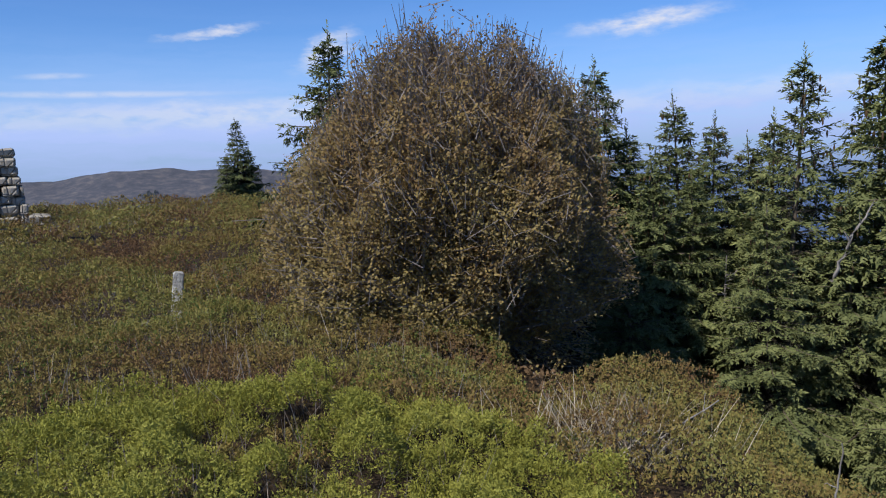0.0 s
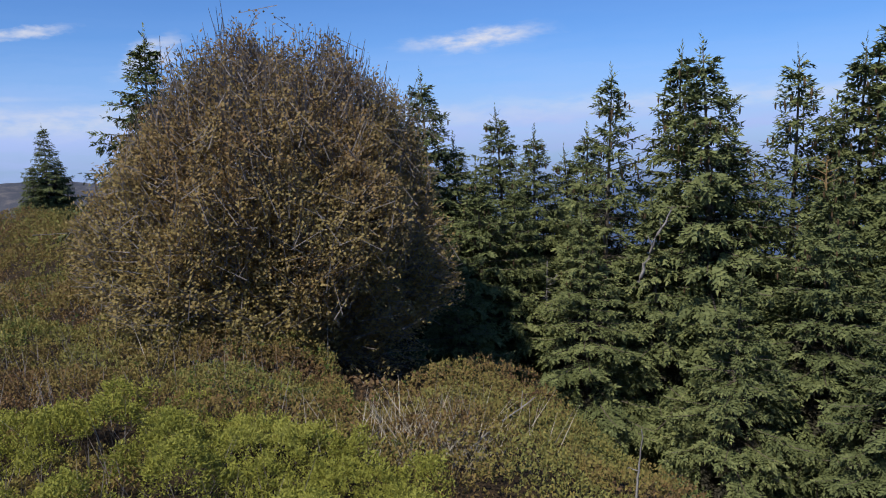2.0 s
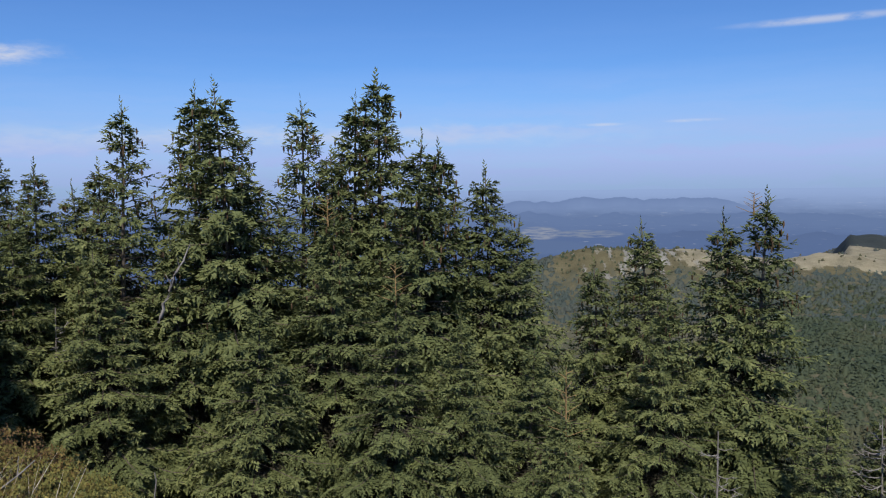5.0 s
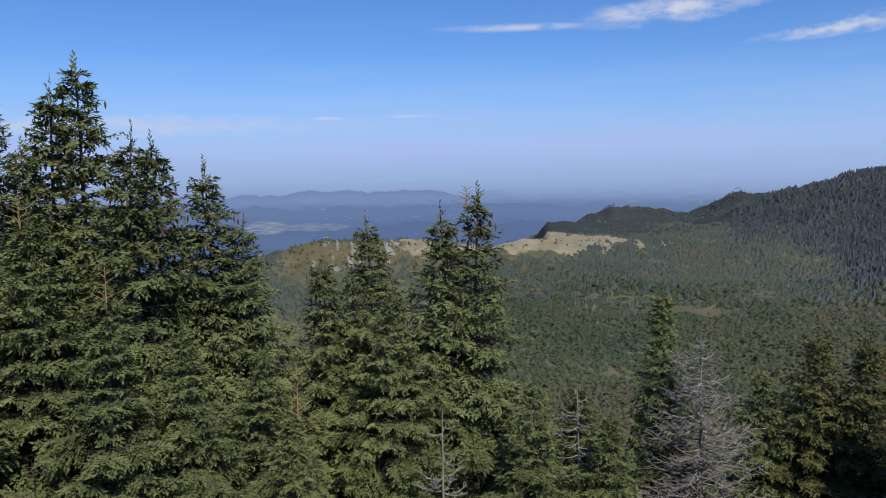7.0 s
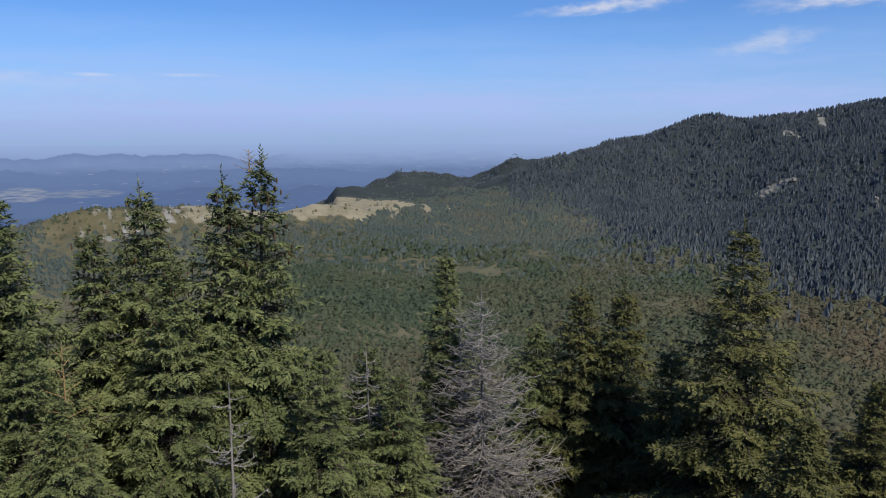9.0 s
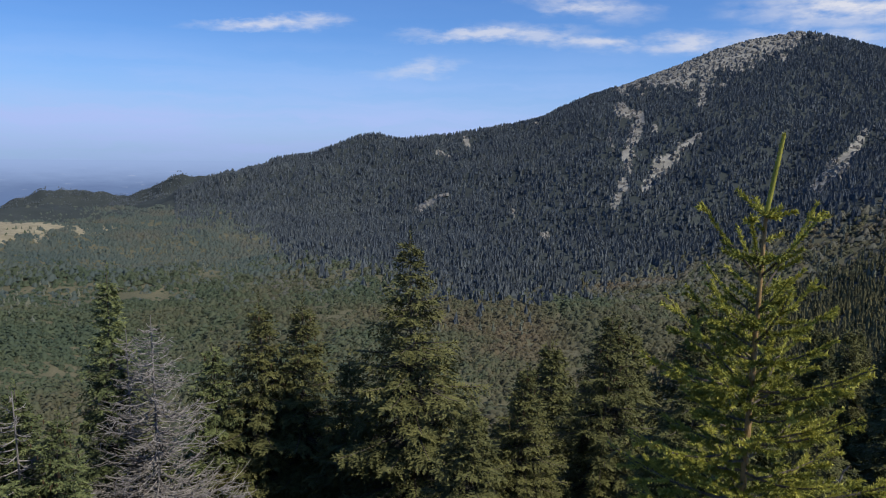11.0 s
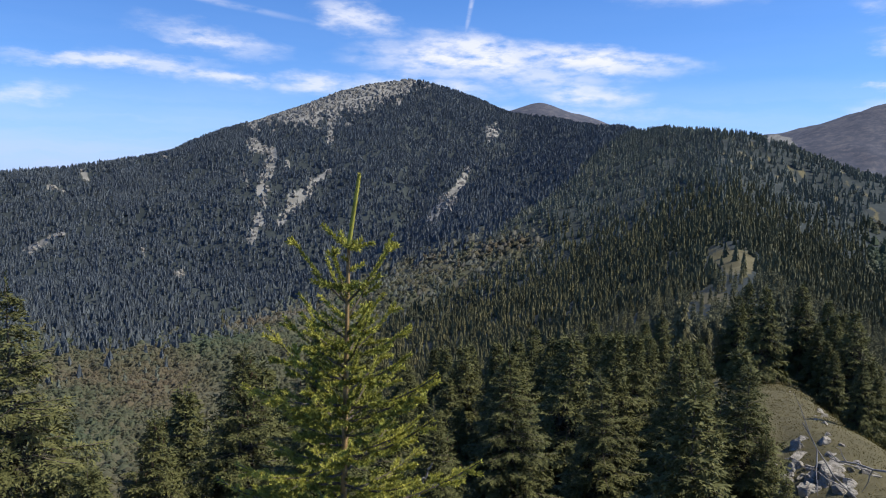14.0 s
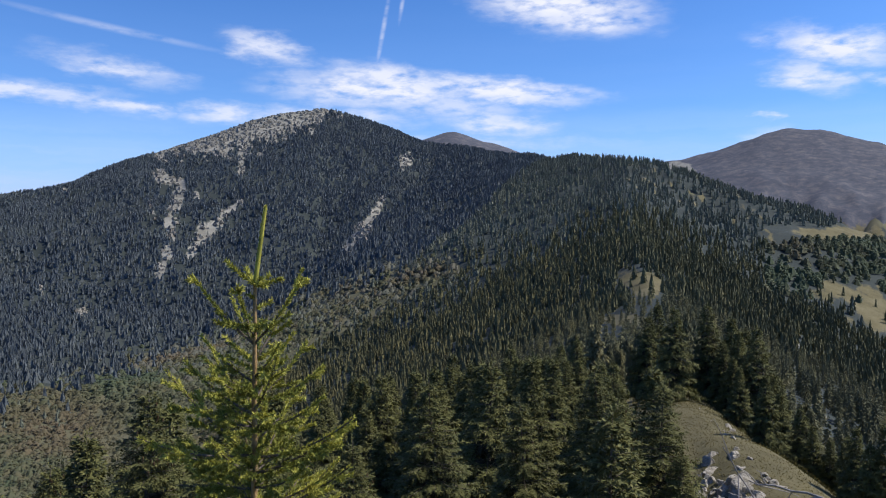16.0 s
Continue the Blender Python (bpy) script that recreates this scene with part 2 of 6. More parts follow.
def leafy(name, stops, rough=0.65, spec=0.1, through=0.25, per="island", scale=1.2, drift=0.45):
    """Foliage: colour by piece and by a slow drift in space, with some light coming through."""
    def build(n, bsdf):
        if per == "island":
            r = n("NewGeometry").outputs["Random Per Island"]
        elif per == "mix":
            own = n("Math", {0: n("NewGeometry").outputs["Random Per Island"], 1: 0.35}, operation="MULTIPLY").outputs[0]
            r = n("Math", {0: n("Attribute", attribute_name="tint").outputs["Fac"], 1: 0.65, 2: own}, operation="MULTIPLY_ADD").outputs[0]
        else:
            r = n("Attribute", attribute_name="tint").outputs["Fac"]
        pos = n("NewGeometry").outputs["Position"]
        slow = n("TexNoise", {"Vector": pos, "Scale": scale, "Detail": 3.0}).outputs["Fac"]
        fac = n("Math", {0: n("Math", {0: r, 1: 1 - drift}, operation="MULTIPLY").outputs[0], 1: n("MapRange", {"Value": slow, "From Min": 0.3, "From Max": 0.7, "To Max": drift}).outputs[0]}, operation="ADD").outputs[0]
        col = ramp(n, fac, stops)
        n_col = bsdf.inputs["Base Color"]
        n_col.id_data.links.new(col, n_col)
        if through:
            tl = n("BsdfTranslucent", {"Color": col})
            mix = n("MixShader", {0: through, 1: bsdf.outputs[0], 2: tl.outputs[0]})
            out = [k for k in n_col.id_data.nodes if k.type == "OUTPUT_MATERIAL"][0]
            n_col.id_data.links.new(mix.outputs[0], out.inputs[0])
    return material(name, build, rough, spec)


def bark(name, dark, light, scale=14.0):
    def build(n, bsdf):
        pos = n("TexCoord").outputs["Object"]
        a = n("TexNoise", {"Vector": n("Mapping", {"Vector": pos, "Scale": (1, 1, 0.3)}).outputs[0], "Scale": scale, "Detail": 6.0, "Roughness": 0.65}).outputs["Fac"]
        col = ramp(n, a, [(0.3, dark), (0.68, light)])
        links = bsdf.inputs["Base Color"].id_data.links
        links.new(col, bsdf.inputs["Base Color"])
        links.new(n("Bump", {"Height": a, "Strength": 0.6, "Distance": 0.02}).outputs[0], bsdf.inputs["Normal"])
    return material(name, build, 0.85, 0.2)


def stone(name, dark, light, scale=3.0):
    def build(n, bsdf):
        pos = n("TexCoord").outputs["Object"]
        a = n("TexNoise", {"Vector": pos, "Scale": scale, "Detail": 8.0, "Roughness": 0.65}).outputs["Fac"]
        b = n("TexVoronoi", {"Vector": pos, "Scale": scale * 2.5}, feature="DISTANCE_TO_EDGE").outputs[0]
        col = ramp(n, a, [(0.3, dark), (0.7, light)])
        links = bsdf.inputs["Base Color"].id_data.links
        links.new(col, bsdf.inputs["Base Color"])
        h = n("Math", {0: a, 1: n("MapRange", {"Value": b, "From Max": 0.12}).outputs[0]}, operation="ADD").outputs[0]
        links.new(n("Bump", {"Height": h, "Strength": 0.7, "Distance": 0.1 / scale}).outputs[0], bsdf.inputs["Normal"])
    return material(name, build, 0.9, 0.2)


# lowest tone darkened for shaded gaps; inner and hanging twigs lean to it
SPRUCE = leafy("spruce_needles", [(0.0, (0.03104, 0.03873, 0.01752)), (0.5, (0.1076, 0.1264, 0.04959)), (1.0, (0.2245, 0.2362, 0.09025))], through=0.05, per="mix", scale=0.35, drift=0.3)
# darker copy of the needles, its colour carrying the shade of side-lit trees
SPRUCE_SHADED = leafy("shaded_spruce_needles", [(0.0, (0.04337, 0.04722, 0.01926)), (0.5, (0.09156, 0.09341, 0.03371)), (1.0, (0.1687, 0.1601, 0.05625))], through=0.08, per="mix", scale=0.35, drift=0.3)
# dead twigs near the stem, dark enough to paint the crown's inner shade
SHADE_DEAD_TWIG = leafy("dead_twigs_and_shade", [(0.0, (0.024, 0.023, 0.016)), (0.7, (0.050, 0.046, 0.030)), (1.0, (0.105, 0.092, 0.070))], through=0.0, spec=0.1)
# distance haze painted into the needle colour: blue-grey instead of green
SPRUCE_HAZED = leafy("spruce_forest", [(0.0, (0.08891, 0.1063, 0.1226)), (0.5, (0.1203, 0.1399, 0.1501)), (1.0, (0.149, 0.1634, 0.1575))], through=0.25, per="tint", scale=0.02, spec=0.08)
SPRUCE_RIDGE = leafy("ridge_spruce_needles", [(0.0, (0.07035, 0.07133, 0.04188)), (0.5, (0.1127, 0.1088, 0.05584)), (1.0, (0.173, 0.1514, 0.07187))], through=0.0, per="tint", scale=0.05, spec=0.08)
# half of that painted haze, between ridge green and far blue
SPRUCE_HALF_HAZED = leafy("half_hazed_spruce_needles", [(0.0, (0.0936, 0.104, 0.08424)), (0.5, (0.1344, 0.1446, 0.108)), (1.0, (0.18, 0.1808, 0.1242))], through=0.0, per="tint", scale=0.03, spec=0.08)
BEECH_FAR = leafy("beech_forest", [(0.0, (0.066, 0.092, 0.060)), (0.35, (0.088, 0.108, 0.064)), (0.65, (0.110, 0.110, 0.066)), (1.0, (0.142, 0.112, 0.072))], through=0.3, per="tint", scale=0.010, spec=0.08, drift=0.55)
# leaf colour shifted bluer and less red, haze put into the far wood
BEECH_HAZED = leafy("hazed_beech_forest", [(0.0, (0.072, 0.098, 0.092)), (0.35, (0.094, 0.115, 0.098)), (0.65, (0.116, 0.119, 0.096)), (1.0, (0.142, 0.122, 0.095))], through=0.3, per="tint", scale=0.010, spec=0.08, drift=0.55)
BEECH = leafy("beech_leaves", [(0.0, (0.2403, 0.142, 0.08918)), (0.35, (0.2933, 0.1974, 0.09572)), (0.65, (0.3179, 0.2461, 0.1001)), (1.0, (0.382, 0.316, 0.1305))], through=0.38, spec=0.1, per="mix", scale=1.5, drift=0.3)
HEATH = leafy("heath_leaves", [(0.0, (0.115, 0.068, 0.050)), (0.25, (0.19, 0.115, 0.056)), (0.5, (0.235, 0.185, 0.060)), (0.75, (0.215, 0.222, 0.068)), (1.0, (0.40, 0.28, 0.085))], through=0.2, scale=0.9, drift=0.75)
GREEN_LEAF = leafy("shrub_leaves", [(0.0, (0.05, 0.08, 0.02)), (0.5, (0.10, 0.14, 0.035)), (1.0, (0.18, 0.20, 0.05))], through=0.2)
YOUNG = leafy("young_needles", [(0.0, (0.216, 0.2225, 0.04631)), (0.5, (0.3728, 0.3573, 0.07073)), (1.0, (0.6088, 0.556, 0.1287))], through=0.2, scale=5.0, drift=0.6)
YOUNG_OLD = leafy("older_young_needles", [(0.0, (0.117, 0.1283, 0.02955)), (0.5, (0.2206, 0.226, 0.04577)), (1.0, (0.3635, 0.3434, 0.06992))], through=0.1, scale=5.0, drift=0.5)
STRAW = leafy("dry_grass", [(0.0, (0.28, 0.24, 0.17)), (0.5, (0.42, 0.37, 0.29)), (1.0, (0.56, 0.50, 0.42))], through=0.15)
TURF = leafy("turf_blades", [(0.0, (0.0594, 0.0544, 0.014)), (0.5, (0.0994, 0.0816, 0.023)), (1.0, (0.1674, 0.1313, 0.0408))], through=0.15, scale=0.2)
JUNIPER = leafy("juniper_needles", [(0.0, (0.1578, 0.1609, 0.03069)), (0.5, (0.2762, 0.2775, 0.05424)), (1.0, (0.3789, 0.3699, 0.09443))], through=0.2)
BARK = bark("spruce_bark", (0.05, 0.04, 0.032), (0.17, 0.14, 0.11))
BEECH_BARK = bark("beech_bark", (0.11, 0.095, 0.085), (0.27, 0.24, 0.22))
GREY_WOOD = bark("dead_wood", (0.11, 0.10, 0.09), (0.31, 0.285, 0.26))
SHOOT = bark("young_shoot", (0.20, 0.12, 0.05), (0.38, 0.26, 0.12), 40.0)
PAINT = stone("flaking_white_paint", (0.20, 0.19, 0.17), (0.72, 0.70, 0.64), 11.0)
ROCK = stone("grey_rock", (0.12, 0.105, 0.08), (0.46, 0.42, 0.35), 2.2)
CONE = leafy("spruce_cones", [(0.0, (0.07, 0.045, 0.026)), (1.0, (0.15, 0.10, 0.055))], through=0.0)
LITTER = leafy("leaf_litter", [(0.0, (0.07, 0.045, 0.026)), (1.0, (0.17, 0.11, 0.06))], through=0.0)
SCREE = stone("scree_rock", (0.11, 0.105, 0.09), (0.30, 0.285, 0.25), 0.15)


def build_ground(n, bsdf):
    links = bsdf.inputs["Base Color"].id_data.links
    pos = n("NewGeometry").outputs["Position"]
    a = n("TexNoise", {"Vector": pos, "Scale": 0.035, "Detail": 8.0, "Roughness": 0.7}).outputs["Fac"]
    b = n("TexNoise", {"Vector": pos, "Scale": 0.9, "Detail": 8.0, "Roughness": 0.7}).outputs["Fac"]
    both = n("Math", {0: a, 1: n("Math", {0: b, 1: 0.5}, operation="MULTIPLY").outputs[0]}, operation="ADD").outputs[0]
    soil = ramp(n, both, [(0.5, (0.070, 0.071, 0.045)), (0.75, (0.105, 0.100, 0.062)), (1.0, (0.15, 0.132, 0.082))])
    grass = ramp(n, both, [(0.5, (0.070, 0.063, 0.034)), (0.75, (0.118, 0.103, 0.056)), (1.0, (0.18, 0.158, 0.095))])
    # bluish cast of distant haze mixed into the bare slopes' own colour
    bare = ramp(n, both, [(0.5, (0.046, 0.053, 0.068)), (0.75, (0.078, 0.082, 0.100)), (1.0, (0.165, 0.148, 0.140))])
    rock = ramp(n, both, [(0.5, (0.12, 0.115, 0.10)), (0.75, (0.225, 0.215, 0.185)), (1.0, (0.34, 0.325, 0.285))])
    duff = ramp(n, both, [(0.5, (0.030, 0.038, 0.038)), (1.0, (0.052, 0.060, 0.056))])
    hay = ramp(n, both, [(0.5, (0.13, 0.118, 0.078)), (0.75, (0.25, 0.220, 0.145)), (1.0, (0.33, 0.29, 0.20))])
    peat = ramp(n, both, [(0.5, (0.030, 0.022, 0.014)), (1.0, (0.075, 0.052, 0.032))])
    col = soil
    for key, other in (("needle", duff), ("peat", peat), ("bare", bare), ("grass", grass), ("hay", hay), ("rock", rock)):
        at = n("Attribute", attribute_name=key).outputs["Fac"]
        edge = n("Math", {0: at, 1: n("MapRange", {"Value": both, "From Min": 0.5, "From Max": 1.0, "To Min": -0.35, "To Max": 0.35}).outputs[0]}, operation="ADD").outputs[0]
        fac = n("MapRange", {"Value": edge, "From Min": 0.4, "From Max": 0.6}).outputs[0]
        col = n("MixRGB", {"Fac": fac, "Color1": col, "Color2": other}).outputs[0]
    links.new(col, bsdf.inputs["Base Color"])
    links.new(n("Bump", {"Height": b, "Strength": 0.5, "Distance": 0.3}).outputs[0], bsdf.inputs["Normal"])


GROUND = material("ground_cover", build_ground, 0.95, 0.1)

def beechy(x, y, az, r, z):
    """Where the broad-leaved wood stands: the valley floor and the low ends of the slopes."""
    el = np.degrees(np.arctan2(z - EYE, r))
    edge = np.interp(az, [50, 56, 60, 70, 76, 82, 89, 91.8, 94.2, 97, 100.8, 104.7, 108.4, 112.6, 117, 120.4, 124.6, 129, 132, 136, 139.5, 142, 145],
                     [-7.0, -6.8, -7.0, -6.9, -6.4, -5.0, -4.5, -4.6, -6.3, -7.9, -8.2, -9.4, -10.9, -10.9, -10.5, -9.2, -7.9, -6.6, -5.4, -4.4, -3.6, -3.0, -30])
    lower = np.interp(az, [50, 121, 123, 127, 130.3, 134.6, 137, 139.7, 142, 144], [-40, -40, -17, -12.8, -9.8, -8.0, -6.6, -5.5, -4.6, -1.0])
    wob = 0.55 * fbm(x / 130, y / 130, 4, 61) + 0.25 * fbm(x / 25, y / 25, 2, 62)
    near = np.clip(r / 500, 0, 1)
    return (el < edge + wob) & (el > lower + 0.5 * wob * near)


# ---- ground: one sheet to the horizon ----
# stripes of scree, seen as (bearing, height angle) from the summit: from, half width, to, half width, in degrees
PEAK_SCREE = [
    (120.97, -2.15, 0.42, 120.24, -3.64, 0.24), (121.04, -1.13, 0.28, 120.98, 0.15, 0.35), (121.38, 1.0, 0.35, 121.64, 2.01, 0.42), (121.64, 2.01, 0.38, 121.84, 2.79, 0.28),
    (120.45, 3.22, 0.45, 121.21, 2.97, 0.28), (120.05, 0.3, 0.14, 119.56, 1.4, 0.1), (122.21, -2.48, 0.24, 123.46, -0.66, 0.55), (123.46, -0.66, 0.55, 124.33, -0.21, 0.4),
    (124.33, -0.21, 0.28, 124.74, 0.55, 0.3), (124.81, 0.62, 0.28, 125.99, 1.38, 0.21), (122.88, 1.94, 0.28, 122.65, 1.46, 0.17), (125.91, 3.55, 0.21, 126.07, 5.13, 0.14),
]
FLANK_SCREE = [
    (109.3, 0.92, 0.26, 109.41, 0.61, 0.17), (107.17, 0.06, 0.17, 107.88, -0.36, 0.14), (114.37, 2.14, 0.17, 114.47, 2.01, 0.14), (105.72, -4.23, 0.3, 106.58, -3.81, 0.27),
    (106.58, -3.81, 0.17, 107.82, -3.13, 0.14), (115.2, -6.22, 0.3, 115.45, -6.32, 0.21), (112.83, -4.37, 0.14, 112.89, -4.54, 0.14), (113.05, -1.86, 0.14, 113.08, -2.12, 0.14),
    (127.29, 4.92, 0.21, 127.36, 4.79, 0.17),
]
RIDGE_SCREE = [
    (133.63, -2.14, 0.36, 134.98, -0.67, 0.55), (134.98, -0.67, 0.52, 135.65, 0.36, 0.31), (135.65, 0.36, 0.24, 136.31, 1.67, 0.21), (138.02, 4.53, 0.42, 137.96, 4.06, 0.28),
    (138.28, 5.0, 0.14, 138.41, 5.06, 0.14), (163.65, -6.76, 0.16, 165.46, -8.03, 0.2), (165.46, -8.03, 0.2, 167.58, -9.97, 0.26), (165.86, -11.99, 0.16, 167.79, -13.1, 0.2),
    (157.8, 4.0, 0.3, 159.0, 3.6, 0.37),
]
STRIPES = PEAK_SCREE + FLANK_SCREE + RIDGE_SCREE


def stripe_mask(az, el, r):
    m = np.zeros(az.shape)
    for a0, e0, w0, a1, e1, w1 in STRIPES:
        da, de = a1 - a0, e1 - e0
        t = np.clip(((az - a0) * da + (el - e0) * de) / (da * da + de * de), 0, 1)
        d = np.hypot(az - a0 - t * da, el - e0 - t * de)
        m = np.maximum(m, np.clip(1.6 - 1.02 * d / (w0 + t * (w1 - w0)), 0, 1))
    m = np.where((az > 160) & (r < 900), m * np.clip(0.55 + 0.9 * fbm(az * 9, el * 9, 3, 18), 0, 1), m)
    return np.where(r > 115, m * np.clip(1.08 + 0.85 * fbm(az * 6.5, el * 7.5, 3, 19), 0, 1), 0)


def covers(x, y, z):
    """How far a place is rock, grass or bare heath (far off, coloured with haze), 0 to 1 each."""
    r = np.hypot(x, y)
    az = np.degrees(np.arctan2(x, y))
    az = np.where(az < -100, az + 360, az)
    el = np.degrees(np.arctan2(z - EYE, r))
    wob = fbm(az * 1.5, el * 1.5, 4, 21)
    rock = stripe_mask(az + 0.12 * wob, el + 0.1 * fbm(az * 2, el * 2, 3, 29), r)
    rim = np.interp(az, [119, 122.7, 126.5, 129.7, 132, 134], [4.0, 5.2, 7.0, 8.0, 8.4, 7.5])
    deep = np.interp(az, [120, 122.5, 126, 129, 131.5, 133.5], [0.0, 0.7, 1.75, 1.9, 1.5, 0.0])
    top = np.clip((el - rim + deep) * 1.5 + 0.12 + 1.1 * fbm(az * 3.2 + 1.5 * el, el * 4.0, 4, 23), 0, 1) * ((deep > 0) & (r > 1500) & (r < 2200))
    rock = np.maximum(rock, top)
    meadow = ((az > 55) & (az < 82) & (r > 780) & (r < 1250)) * np.clip((el + 7.4 - 0.05 * (az - 62) + 0.9 * wob) * 1.2, 0, 1)
    rock = np.maximum(rock, meadow * np.clip(1.1 - np.abs(az - 61.5) / 6 + 0.8 * wob, 0, 1) * np.clip(0.52 + 0.6 * fbm(az * 7, el * 12, 3, 28), 0, 0.85))
    grass = np.maximum(meadow, 0)
    spot = lambda a, e, wa, we: np.clip(1.6 - np.hypot((az - a) / wa, (el - e) / we) + 0.5 * wob, 0, 1) * (r > 60)
    for a, e, wa, we in ((155.5, -4.5, 1.5, 0.8), (154.4, -7.3, 1.3, 0.32), (156.8, -8.4, 1.1, 0.34), (159.8, -9.2, 1.6, 0.22), (162.2, -10.0, 1.0, 0.2), (168, -0.9, 3.0, 0.35), (168.6, -4.9, 2.2, 0.5), (171, -6, 1.6, 1.0)):
        grass = np.maximum(grass, spot(a, e, wa, we))
    grass = np.maximum(grass, ((r > 20) & (r < 130) & (az > 154) & (az < 172)) * 1.0)
    grass = np.maximum(grass, (r < 2.5) * 0.45)
    top_line = np.interp(az, [153, 154, 160, 165], [4.6, 4.6, 2.7, 0.3])
    grass = np.maximum(grass, ((az > 153.4) & (az < 164.5) & (r > 500) & (r < 1000)) * np.clip(0.16 - 0.25 * np.abs(el - top_line + 1.2) + 0.75 * fbm(az * 5, el * 7, 3, 24), 0, 1) * (el > top_line - 3.2))
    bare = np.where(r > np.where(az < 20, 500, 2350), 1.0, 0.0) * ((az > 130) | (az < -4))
    return rock, grass, bare


def woodland(x, y, z):
    """How far the ground is covered by needles (spruce wood), by hay (the far meadow) and by peat (under the heath), 0 to 1 each."""
    r = np.hypot(x, y)
    az = np.degrees(np.arctan2(x, y))
    az = np.where(az < -100, az + 360, az)
    el = np.degrees(np.arctan2(z - EYE, r))
    needle = ((az > 74) & (az < 178) & (r > 90) & (r < 2750)) * 1.0
    needle = np.where((r > 2250) & (az > 130), 0.0, needle)
    wob = fbm(az * 1.3, el * 2.5, 4, 27)
    hay = ((az > 62) & (az < 84) & (r > 780) & (r < 1350)) * np.clip(1.8 * (el + 6.35 - 0.02 * (az - 72)) + 0.3 + 0.7 * wob, 0, 1) * np.clip((az - 62) / 4, 0, 1)
    soft = 0.7 * fbm(x * 0.9, y * 0.9, 3, 28)
    peat = np.clip((r - 1.7 + soft) / 0.8, 0, 1) * np.clip((26 - r) / 2, 0, 1) * np.clip((78 - np.abs(az)) / 18 + soft, 0, 1)
    return needle, hay, peat


az_steps = np.concatenate([np.arange(-36, 48, 0.4), np.arange(48, 102, 0.3), np.arange(102, 142, 0.16), np.arange(142, 176, 0.3), np.arange(176, 324, 3.0)])
r_steps = np.concatenate([[0.01], np.geomspace(0.6, 60, 60), np.geomspace(64, 700, 50), np.linspace(712, 2100, 95), np.linspace(2130, 3900, 30), [4100, 4300, 4550, 4800]])
A, Rr = np.meshgrid(az_steps, r_steps, indexing="ij")
X, Y = polar(A, Rr)
Z = land(X, Y)
rows_n, cols_n = A.shape
idx = np.arange(rows_n * cols_n).reshape(rows_n, cols_n)
nxt = np.roll(idx, -1, axis=0)
quads = np.stack([idx[:, :-1], idx[:, 1:], nxt[:, 1:], nxt[:, :-1]], -1).reshape(-1, 4)[:, ::-1]
rock, grass, bare = covers(X.ravel(), Y.ravel(), Z.ravel())
needle, hay, peat = woodland(X.ravel(), Y.ravel(), Z.ravel())
needle = np.where(beechy(X.ravel(), Y.ravel(), A.ravel(), Rr.ravel(), Z.ravel()), 0.0, needle)
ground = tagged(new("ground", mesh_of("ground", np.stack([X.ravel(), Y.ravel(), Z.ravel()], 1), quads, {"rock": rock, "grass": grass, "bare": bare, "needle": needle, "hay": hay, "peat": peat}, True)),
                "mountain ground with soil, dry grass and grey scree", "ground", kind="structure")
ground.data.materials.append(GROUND)

